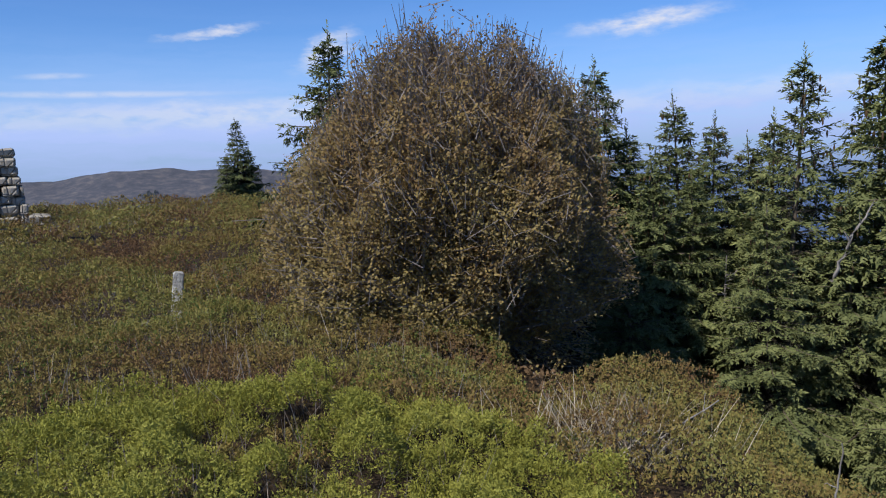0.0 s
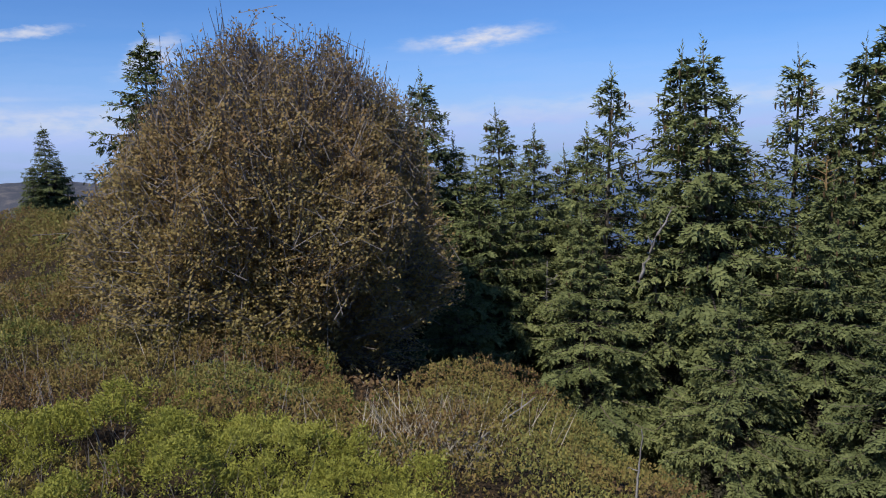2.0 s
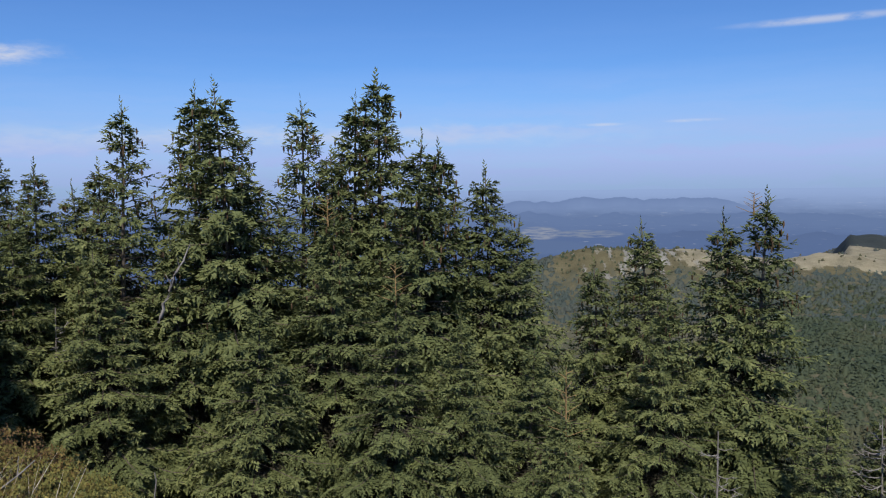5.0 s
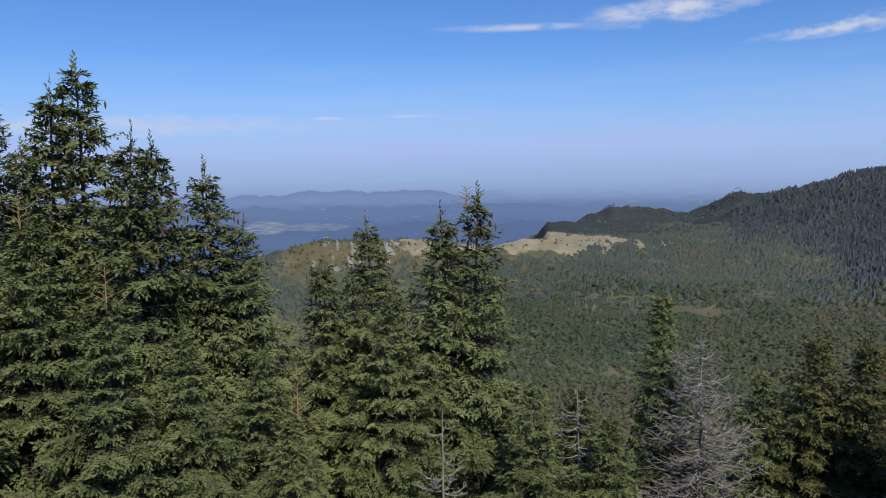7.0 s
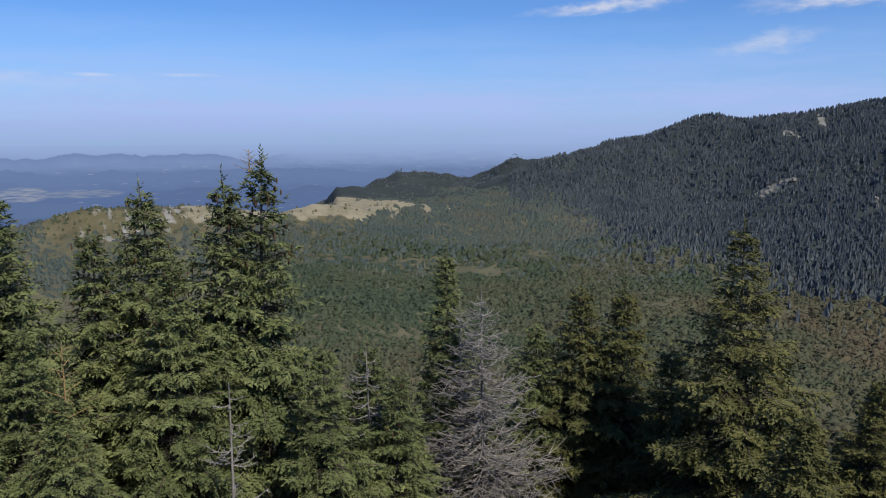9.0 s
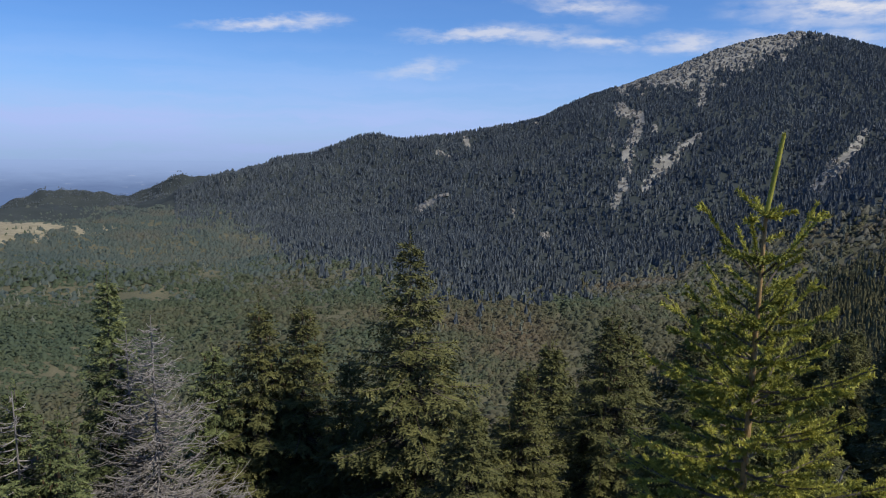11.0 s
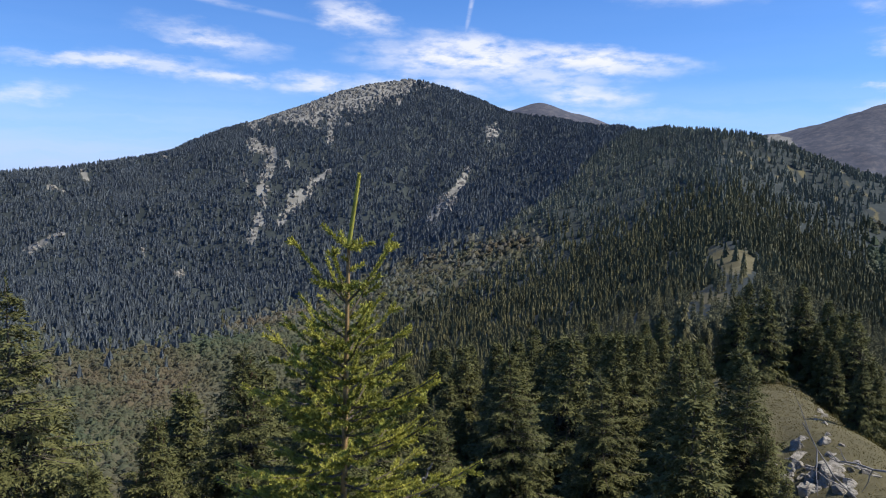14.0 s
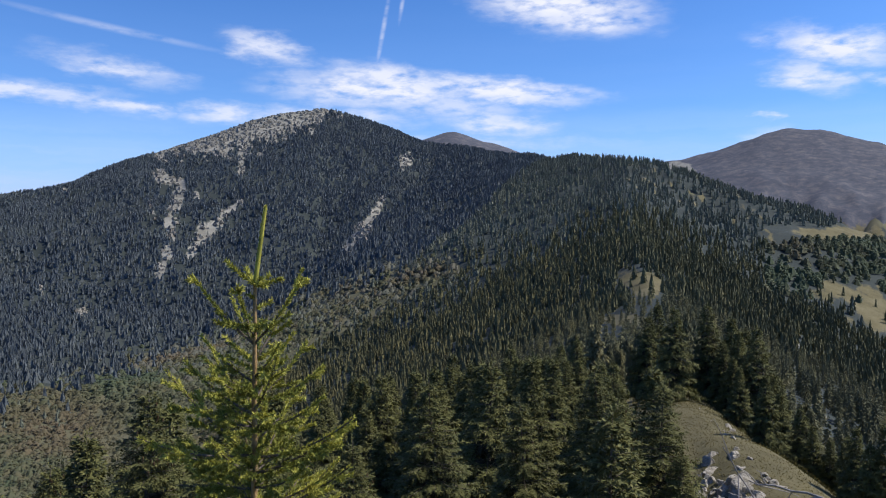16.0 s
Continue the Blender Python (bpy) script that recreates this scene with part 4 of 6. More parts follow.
# ---- near trees ----
def diamonds(p, d, side, length, width):
    """Flat pointed pieces at p along d, spread along side: verts and quads."""
    tip = p + d * length[:, None]
    mid = p + d * (length * 0.45)[:, None]
    off = side * (width * 0.5)[:, None]
    v = np.stack([p, mid + off, tip, mid - off], 1).reshape(-1, 3)
    return v, np.arange(len(v)).reshape(-1, 4)


def blades(p, d, side, length, width):
    """Pointed three-cornered pieces at p along d: cheaper than diamonds."""
    off = side * (width * 0.5)[:, None]
    q = p + d * (length * 0.12)[:, None]
    v = np.stack([q + off, p + d * length[:, None], q - off], 1).reshape(-1, 3)
    return v, np.arange(len(v)).reshape(-1, 3)


def unit(v):
    return v / np.maximum(np.linalg.norm(v, axis=-1, keepdims=True), 1e-9)


def tube(path, radii, sides=6):
    path = np.asarray(path, float)
    t = unit(np.gradient(path, axis=0))
    ref = np.where(np.abs(t[:, 2:3]) > 0.9, np.array([[1.0, 0, 0]]), np.array([[0, 0, 1.0]]))
    u = unit(np.cross(t, ref))
    w = np.cross(t, u)
    a = np.arange(sides) * 2 * math.pi / sides
    v = path[:, None] + np.asarray(radii)[:, None, None] * (np.cos(a)[None, :, None] * u[:, None] + np.sin(a)[None, :, None] * w[:, None])
    k = len(path)
    i = np.arange(k * sides).reshape(k, sides)
    j = np.roll(i, -1, axis=1)
    f = np.stack([i[:-1], j[:-1], j[1:], i[1:]], -1).reshape(-1, 4)
    return v.reshape(-1, 3), f


def join(pieces):
    V, F, base = [], [], 0
    for v, f in pieces:
        V.append(v)
        F.append(f + base)
        base += len(v)
    return np.concatenate(V), np.concatenate(F)


def part(name, data, mat, parent, label="", smooth=False):
    me = data if isinstance(data, bpy.types.Mesh) else mesh_of(name, data[0], data[1], None, smooth)
    ob = new(name, me)
    if not me.materials:
        me.materials.append(mat)
    ob.parent = parent
    if label:
        ob["label"] = label
    return ob


def spruce_parts(seed, H, R, gap=0.36, start=0.1, lift=0.5, size=1.0, power=0.98, arms=7, ragged=0.3):
    """Trunk with limbs, and the needles of a spruce of height H and base radius R: flat fronds of twigs, and combs of hanging ones."""
    g = np.random.default_rng(seed)
    hz = np.linspace(0, 1, 12)
    lean = np.stack([0.02 * H * np.sin(hz * 3 + seed), 0.02 * H * np.cos(hz * 2.3 + seed), hz * H], 1)
    lean[:, :2] *= hz[:, None]
    wood = [tube(lean, 0.011 * H * (1 - hz) ** 0.9 + 0.006, 6)]
    UP = np.array([0, 0, 1.0])
    twigs = []  # root, direction, length, facing, sag, tint, dead

    h = start * H
    while h < H * 0.975:
        f = h / H
        count = arms
        turn = g.uniform(0, 6.28)
        for q in range(count):
            a = turn + 6.283 * q / count + g.uniform(-0.35, 0.35)
            ln = R * (1 - f) ** power * g.uniform(0.95 - 1.3 * ragged, 0.95 + 0.8 * ragged) + 0.09 * size
            hh = min(h + g.uniform(-0.5, 0.5) * gap * (1 - 0.5 * f), H * 0.985)
            o = np.array([np.interp(hh / H, hz, lean[:, 0]), np.interp(hh / H, hz, lean[:, 1]), hh])
            out = np.array([math.cos(a), math.sin(a), 0.0])
            lat = np.array([-out[1], out[0], 0.0])
            s = np.linspace(0, 1, 6)
            up, sag = lift * (f - 0.45) * 1.25, 0.75 * (1 - f) ** 0.8 * g.uniform(0.6, 1.3)
            path = o + out * (s * ln)[:, None] + UP * (ln * (up * s - sag * s * s + 0.62 * sag * s ** 3.5))[:, None]
            hang = float(np.clip(1.1 - 1.1 * f, 0.1, 1.0))
            tone = g.uniform(-0.12, 0.12)
            if ln > 0.45:
                wood.append(tube(path[::2] if ln < 1 else path, (0.015 * ln * (1 - 0.85 * s) + 0.003)[::2] if ln < 1 else 0.015 * ln * (1 - 0.85 * s) + 0.003, 3))
            # needles along the bough itself, in three lengths
            for k in range(1 if ln < 0.5 else 2, 5):
                t0 = k / 5
                p0 = path[k]
                v = path[k + 1] - p0
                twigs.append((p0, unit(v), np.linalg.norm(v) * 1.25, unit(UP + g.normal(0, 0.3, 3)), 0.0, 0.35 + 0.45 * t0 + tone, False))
            m = max(3, int(ln / (0.115 * size ** 0.5)))
            for k in range(m):
                t = 0.16 + 0.82 * (k + g.random() * 0.6) / m
                l2 = (ln * 0.40 * min(1.15 - t, 1.2 * t + 0.25) + 0.065 * size) * g.uniform(0.7, 1.25)
                p0 = np.array([np.interp(t, s, path[:, c]) for c in range(3)])
                for sign in (-1.0, 1.0):
                    d2 = unit(lat * sign * 0.8 + out * 0.62 + UP * g.uniform(-0.25, 0.15))
                    # pieces near the stem get the dark twig colour that deepens the inner shade
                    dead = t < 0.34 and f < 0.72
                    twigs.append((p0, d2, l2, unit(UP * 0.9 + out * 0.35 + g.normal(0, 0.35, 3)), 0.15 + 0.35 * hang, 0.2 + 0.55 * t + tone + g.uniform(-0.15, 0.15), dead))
                    if g.random() < 0.85 * hang and l2 > 0.12:
                        # hanging twigs below the frond
                        for w in (0.35, 0.8):
                            d3 = unit(-UP * 0.9 + out * g.uniform(0.1, 0.6) + lat * sign * g.uniform(-0.1, 0.4))
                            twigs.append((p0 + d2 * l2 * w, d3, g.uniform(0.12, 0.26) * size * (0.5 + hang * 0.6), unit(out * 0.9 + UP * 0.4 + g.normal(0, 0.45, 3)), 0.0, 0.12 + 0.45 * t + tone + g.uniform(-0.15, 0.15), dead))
        h += gap * (1 - 0.62 * f - 0.07 * max(f - 0.5, 0) / 0.5) * g.uniform(0.75, 1.25)
    twigs.append((lean[-1] - UP * 0.25, unit(UP + g.normal(0, 0.04, 3)), 0.42, unit(g.normal(0, 1, 3)), 0.0, 0.6, False))
    for k in range(5):
        z = H * (0.95 + 0.01 * k)
        a = 2.4 * k
        twigs.append((np.array([lean[-1, 0] * 0.98, lean[-1, 1] * 0.98, z]), unit(np.array([math.cos(a) * 0.6, math.sin(a) * 0.6, 0.8])), 0.13 * size, unit(g.normal(0, 1, 3)), 0.0, 0.6, False))
    P0, D, N = (np.array([q[k] for q in twigs]) for k in (0, 1, 3))
    L, SAG, TINT, DEAD = (np.array([q[k] for q in twigs]) for k in (2, 4, 5, 6))
    count = np.maximum(3, (L / (0.031 * size)).astype(int))
    i = np.repeat(np.arange(len(L)), count)
    k = np.arange(len(i)) - np.repeat(np.cumsum(count) - count, count)
    t = (k + 0.6) / count[i]
    sgn = np.where(k == count[i] - 1, 0.0, np.where(k % 2, 1.0, -1.0))
    p = P0[i] + D[i] * (L[i] * t)[:, None] - UP * (SAG[i] * L[i] * t * t)[:, None]
    lat = unit(np.cross(N[i], D[i]))
    d = unit(D[i] * 0.8 + lat * (sgn * 0.62)[:, None] - UP * (SAG[i] * t)[:, None] + g.normal(0, 0.14, p.shape))
    side = unit(np.cross(d, N[i] + g.normal(0, 0.3, p.shape)))
    small = 1.0 - 0.20 * np.clip((p[:, 2] / H - 0.6) / 0.4, 0, 1)
    ln = g.uniform(0.085, 0.135, len(i)) * size * (1.1 - 0.35 * t) * small
    wd = g.uniform(0.038, 0.056, len(i)) * size * small
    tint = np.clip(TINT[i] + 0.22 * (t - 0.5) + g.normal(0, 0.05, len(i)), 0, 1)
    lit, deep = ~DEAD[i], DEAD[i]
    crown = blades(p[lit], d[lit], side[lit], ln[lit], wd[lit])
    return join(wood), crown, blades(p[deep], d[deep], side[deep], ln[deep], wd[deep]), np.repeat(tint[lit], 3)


def spruce_thing(kind, m, label):
    tree = tagged(new("spruce_tree"), label, "tree", "spruces below the summit")
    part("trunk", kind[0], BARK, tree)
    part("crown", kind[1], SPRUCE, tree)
    part("dead_shade_interior", kind[2], SHADE_DEAD_TWIG, tree, "dead brown twigs, coloured dark as the shaded inside of the crown")
    if len(kind) > 3:
        tagged(part("cone_crop", kind[3], CONE, tree, "brown hanging cones"), kind="stuff")
    tree.matrix_world = m
    return tree


KINDS = {}
SHAPES = {
    "full": dict(seed=3, H=8.0, R=3.0, start=0.22, gap=0.33), "slim": dict(seed=5, H=8.0, R=2.4, start=0.3), "open": dict(seed=8, H=8.0, R=2.4, gap=0.46, start=0.3, lift=0.8, arms=6, ragged=0.38),
    "broad": dict(seed=13, H=8.0, R=3.1, start=0.18), "column": dict(seed=17, H=8.0, R=1.8, start=0.25, gap=0.32), "plain": dict(seed=21, H=8.0, R=2.8, gap=0.5, size=1.7, start=0.2), "narrow": dict(seed=22, H=8.0, R=2.4, gap=0.48, size=1.7, start=0.2),
}
for key, args in SHAPES.items():
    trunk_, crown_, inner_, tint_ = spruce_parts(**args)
    KINDS[key] = [mesh_of("trunk", *trunk_, None, True), mesh_of("crown", *crown_, {"tint": tint_}), mesh_of("dead_shade_interior", *inner_)]
    for me_, mt_ in zip(KINDS[key], (BARK, SPRUCE, SHADE_DEAD_TWIG)):
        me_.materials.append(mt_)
    if key in ("full", "open", "slim"):
        # ripe cones hanging from the tips of the upper branches
        gc = np.random.default_rng(70 + len(KINDS))
        pool = crown_[0][(crown_[0][:, 2] > 6.3) & (crown_[0][:, 2] < 7.75)]
        cones = []
        for p_ in pool[gc.integers(0, len(pool), 60)]:
            w_ = np.linspace(0, 1, 4)
            cones.append(tube(p_ + np.array([0, 0, -0.11]) * w_[:, None], np.array([0.006, 0.016, 0.014, 0.003]), 5))
        KINDS[key].append(mesh_of("cones", *join(cones)))
        KINDS[key][3].materials.append(CONE)

# stand farther round the slope: crown copies with side-lit shade put into the needles
SHADED_KINDS = {}
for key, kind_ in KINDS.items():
    SHADED_KINDS[key] = [kind_[0], kind_[1].copy()] + kind_[2:]
    SHADED_KINDS[key][1].materials[0] = SPRUCE_SHADED

# bearing and height angle of the tip, distance, kind, size against 8 m, turn
WEST_SPRUCES = [
    (13.5, 1.5, 13.0, "full", 0.8, 33), (21.7, 0.3, 12.5, "full", 0.8, 133), (18.0, -2.0, 10.8, "broad", 0.6, 233), (23.4, 1.8, 12.6, "full", 0.8, 13),
    (11.3, -0.8, 10.8, "broad", 0.75, 61), (15.2, -0.6, 10.4, "full", 0.75, 161), (13.4, -7.0, 9.2, "broad", 0.5, 261), (-8.1, 9.3, 13.5, "full", 0.95, 20),
    (-15.1, 2.8, 26, "broad", 0.60, 50), (-14.3, 0.6, 26.6, "broad", 0.5, 140), (-15.9, 0.2, 25.6, "broad", 0.48, 230), (11.2, 6.2, 12.5, "full", 0.85, 80), (9.1, 5.1, 13.5, "full", 0.8, 10), (16.7, 3.4, 12.0, "full", 0.75, 120),
    (19.5, 1.8, 11.5, "full", 0.65, 200), (23.0, -4.0, 9.8, "full", 0.6, 45), (14.0, -5.5, 10.5, "full", 0.5, 45),
]
NORTH_SPRUCES = [
    (33.6, 1.6, 11.2, "full", 0.85, 313), (39.5, 2.6, 12.0, "slim", 0.9, 113), (25.2, 5.9, 11.0, "open", 0.85, 150), (30.0, 7.2, 11.6, "slim", 1.0, 30),
    (31.4, 7.6, 11.0, "full", 1.0, 70), (37.5, 6.3, 12.0, "open", 1.0, 90), (41.4, 6.7, 12.5, "slim", 1.05, 10), (43.0, 8.2, 12.5, "slim", 1.1, 250),
    (46.4, 3.7, 10.8, "full", 1.0, 300), (47.6, 3.1, 11.4, "slim", 1.0, 200), (51.1, 1.3, 11.4, "full", 0.9, 15), (34.4, -8.2, 8.8, "broad", 0.6, 75), (39.9, -1.4, 9.8, "full", 0.75, 215),
    (44.6, -7.2, 8.8, "broad", 0.6, 165), (49.5, -10.0, 8.8, "broad", 0.55, 20), (28.0, -3.0, 10.4, "full", 0.7, 130),
]
EAST_SPRUCES = [
    (53.6, -2.7, 11.2, "broad", 0.8, 140), (57.3, -16.6, 7.8, "full", 0.45, 310), (55.0, -12.0, 9.6, "broad", 0.6, 110), (59.0, -5.7, 13.0, "full", 0.85, 35),
    (62.4, -2.9, 13.0, "full", 0.85, 65), (68.1, -2.3, 12.0, "full", 0.92, 95), (70.9, -0.9, 12.0, "open", 1.0, 125), (64.5, -8.0, 11.0, "full", 0.7, 185),
    (75.2, -14.8, 10.5, "broad", 0.62, 155), (78.4, -14.9, 11.8, "full", 0.68, 15), (81.0, -17.0, 11.0, "full", 0.6, 215), (84.15, -7.9, 14.5, "column", 0.85, 5),
    (90.95, -13.3, 15.0, "full", 0.75, 55), (94.35, -10.3, 15.0, "full", 0.9, 85),
]
SOUTH_SPRUCES = [
    (97.5, -10.3, 15.0, "full", 0.95, 115), (101.0, -14.5, 14.0, "full", 0.75, 15), (105.6, -5.5, 13.0, "broad", 0.95, 145), (114.7, -15.1, 13.0, "full", 0.6, 175), (120.8, -10.6, 14.0, "full", 0.8, 205),
    (127.1, -8.9, 10.5, "full", 0.7, 235), (134.9, -15.0, 14.0, "full", 0.7, 265), (140.3, -10.9, 19.0, "full", 0.9, 295), (147.0, -12.5, 22.0, "full", 1.0, 325),
    (152.4, -10.4, 28.0, "full", 1.1, 355), (157.4, -10.9, 21.0, "broad", 1.0, 25), (158.6, -15.5, 20.0, "full", 0.75, 95), (154.2, -12.0, 20.0, "full", 1.0, 195), (160.0, -18.2, 19.0, "full", 0.5, 45),
]
SPRUCES = WEST_SPRUCES + NORTH_SPRUCES + EAST_SPRUCES + SOUTH_SPRUCES
LEADERS = {57.3: 0.8, 44.6: 0.5, 39.9: 0.4, 70.9: 0.34}
for az_, el_, d_, key, size, turn in SPRUCES:
    px, py = polar(az_, d_)
    top = EYE + d_ * math.tan(el_ * DEG)
    # the stems lean a little: the tip stands at the bearing
    seed_, a_ = SHAPES[key]["seed"], turn * DEG
    lx, ly = 0.16 * size * math.sin(3 + seed_), 0.16 * size * math.cos(2.3 + seed_)
    px, py = px - lx * math.cos(a_) + ly * math.sin(a_), py - lx * math.sin(a_) - ly * math.cos(a_)
    m = Matrix.Translation((px, py, top - 8.17 * size)) @ Matrix.Rotation(turn * DEG, 4, "Z") @ Matrix.Scale(size, 4)
    tree = spruce_thing((SHADED_KINDS if az_ > 92 else KINDS)[key], m, "dark green spruce with drooping branches on the steep slope")
    if az_ in LEADERS:
        # a pale young leading shoot standing clear of the crown
        ln_ = LEADERS[az_] / size
        w_ = np.linspace(0, 1, 6)
        pieces_ = [tube(np.stack([0.05 + 0 * w_, 0 * w_, 7.9 + ln_ * (w_ - 0.35)], 1), 0.012 / size * (1 - 0.7 * w_), 5)]
        for q_ in range(14):
            a_, z_ = 2.4 * q_, 7.9 + ln_ * (0.55 - 0.9 * q_ / 14)
            v_ = np.array([math.cos(a_), math.sin(a_), 0.45]) * (0.08 + 0.012 * q_) / size
            pieces_.append(tube(np.array([0.05, 0, z_]) + v_ * np.linspace(0, 1, 3)[:, None], np.array([0.005, 0.004, 0.002]) / size, 4))
        part("leader", join(pieces_), SHOOT, tree, "pale yellowish leading shoot")

# more spruces on the slope under the ridge
g = np.random.default_rng(77)
placed = [(polar(a_, d_)) for a_, e_, d_, *_ in SPRUCES]
for k in range(900):
    az_, d_ = g.uniform(112, 158), math.sqrt(g.uniform(16 ** 2, 62 ** 2))
    px, py = polar(az_, d_)
    if min(math.hypot(px - q[0], py - q[1]) for q in placed) < 2.2 or (az_ > 154 and d_ > 30) or len(placed) > len(SPRUCES) + 95:
        continue
    gz = float(land(np.array([px]), np.array([py]))[0])
    ceiling_ = np.interp(az_, [112, 122, 135, 148, 158], [-15.0, -12.5, -11.5, -10.0, -10.5])
    top = min(gz + g.uniform(6.0, 10.5), EYE + d_ * math.tan(ceiling_ * DEG))
    if top - gz < 3.0:
        continue
    placed.append((px, py))
    size = (top - gz + 0.6) / 8.0
    spruce_thing(SHADED_KINDS[("plain", "narrow")[k % 2]], Matrix.Translation((px, py, gz - 0.6)) @ Matrix.Rotation(g.uniform(0, 6.28), 4, "Z") @ Matrix.Scale(size, 4), "dark green spruce in the dense wood under the ridge")


# spruces round the rocky spur
for k, (px, py, tall) in enumerate(near_wood):
    gz = float(land(np.array([px]), np.array([py]))[0])
    spruce_thing(SHADED_KINDS[("plain", "narrow")[k % 2]], Matrix.Translation((px, py, gz - 0.4)) @ Matrix.Rotation(g.uniform(0, 6.28), 4, "Z") @ Matrix.Scale((tall + 0.4) / 8.0, 4), "dark green spruce beside the rocky spur")

# low spruces filling the slope right below the summit
for k in range(300):
    az_, d_ = g.uniform(8, 134), math.sqrt(g.uniform(9.5 ** 2, 24 ** 2))
    px, py = polar(az_, d_)
    if min(math.hypot(px - q[0], py - q[1]) for q in placed) < 1.7 or len(placed) > len(SPRUCES) + 140:
        continue
    gz = float(land(np.array([px]), np.array([py]))[0])
    ceiling_ = np.interp(az_, [8, 22, 30, 50, 58, 72, 78, 90, 100, 108, 116, 134], [-9.0, -8.0, -7.0, -9.0, -13.0, -16.0, -20.0, -20.0, -19.0, -18.0, -20.0, -19.0])
    top = min(gz + g.uniform(3.5, 6.5), EYE + d_ * math.tan(ceiling_ * DEG))
    if top - gz < 1.2:
        continue
    placed.append((px, py))
    size = (top - gz + 0.5) / 8.0
    spruce_thing((SHADED_KINDS if az_ > 88 else KINDS)[("plain", "narrow")[k % 2]], Matrix.Translation((px, py, gz - 0.5)) @ Matrix.Rotation(g.uniform(0, 6.28), 4, "Z") @ Matrix.Diagonal((size * 1.25, size * 1.25, size, 1)), "small dark green spruce crowded on the slope")


# ---- dead trees ----
def dead_tree(seed, H, R, count, m, label):
    g = np.random.default_rng(seed)
    hz = np.linspace(0, 1, 10)
    lean = np.stack([0.03 * H * hz * np.sin(2 * hz + seed), 0.02 * H * hz, hz * H], 1)
    tree = tagged(new("dead_spruce"), label, "tree")
    part("trunk", tube(lean, 0.010 * H * (1 - hz) ** 1.2 + 0.007, 7), GREY_WOOD, tree, smooth=True)
    pieces = []
    for k in range(count):
        f = 0.12 + 0.85 * g.random() ** 1.35
        a = g.uniform(0, 6.28)
        ln = R * (1 - f) ** 0.9 * g.uniform(0.6, 1.2) + 0.12
        o = np.array([np.interp(f, hz, lean[:, 0]), np.interp(f, hz, lean[:, 1]), f * H])
        out = np.array([math.cos(a), math.sin(a), 0])
        s = np.linspace(0, 1, 6)
        path = o + out * (s * ln)[:, None] + np.array([0, 0, 1.0]) * (ln * (-0.55 * s * (1 - 0.6 * f) + 0.45 * s ** 2.5))[:, None]
        pieces.append(tube(path, 0.011 * (1 - 0.8 * s) * (0.4 + ln * 0.5) + 0.003, 4))
        for q in range(int(4 + 12 * ln)):
            t = g.uniform(0.2, 1)
            p = np.array([np.interp(t, s, path[:, c]) for c in range(3)])
            d = out * g.uniform(0.1, 0.9) + np.array([-out[1], out[0], 0]) * g.uniform(-0.9, 0.9) + np.array([0, 0, g.uniform(-0.6, 0.3)])
            l2 = g.uniform(0.1, 0.42) * ln
            w = np.linspace(0, 1, 3)
            pieces.append(tube(p + d * (w * l2)[:, None] + np.array([0, 0, 0.25 * l2]) * (w ** 2)[:, None], 0.0056 * (1 - 0.7 * w) + 0.0018, 3))
    part("branches", join(pieces), GREY_WOOD, tree, "bare bleached twigs").name = "bare_crown"
    tree.matrix_world = m
    return tree


for az_, el_, d_, H, R, count, seed, label in ((87.5, -11.5, 13.6, 6.6, 2.1, 420, 4, "dead grey spruce with bare bleached branches"), (85.7, -12.6, 13.8, 6.0, 1.4, 240, 6, "dead grey spruce leaning on a living one"),
                                               (78.9, -15.6, 11.3, 4.5, 1.2, 120, 9, "grey dead spruce trunk with sparse twigs"), (68.4, -18.0, 9.5, 3.0, 0.6, 45, 12, "thin dead spruce among living ones")):
    px, py = polar(az_, d_)
    dead_tree(seed, H, R, count, Matrix.Translation((px, py, EYE + d_ * math.tan(el_ * DEG) - H)), label)


px, py = polar(20.2, 10.4)
dead_tree(31, 1.9, 0.35, 16, Matrix.Translation((px, py, EYE + 10.4 * math.tan(-8.4 * DEG) - 1.9)), "short broken grey snag between living spruces")


# ---- the young spruce by the viewpoint ----
def needled(path, per_m, length, g, spread=0.55, width=0.0022):
    """Needles round a shoot."""
    seg = np.linalg.norm(np.diff(path, axis=0), axis=1)
    total = seg.sum()
    m = max(6, int(per_m * total))
    t = np.sort(g.uniform(0, 1, m))
    s = np.concatenate([[0], np.cumsum(seg)]) / total
    p = np.stack([np.interp(t, s, path[:, k]) for k in range(3)], 1)
    tan = unit(np.stack([np.interp(t, s, np.gradient(path[:, k])) for k in range(3)], 1))
    rad = unit(np.cross(tan, g.normal(0, 1, (m, 3))))
    d = unit(tan * (1 - spread) + rad * spread)
    return blades(p, d, unit(np.cross(d, g.normal(0, 1, (m, 3)))), length * g.uniform(0.7, 1.2, m), np.full(m, width * 1.2))


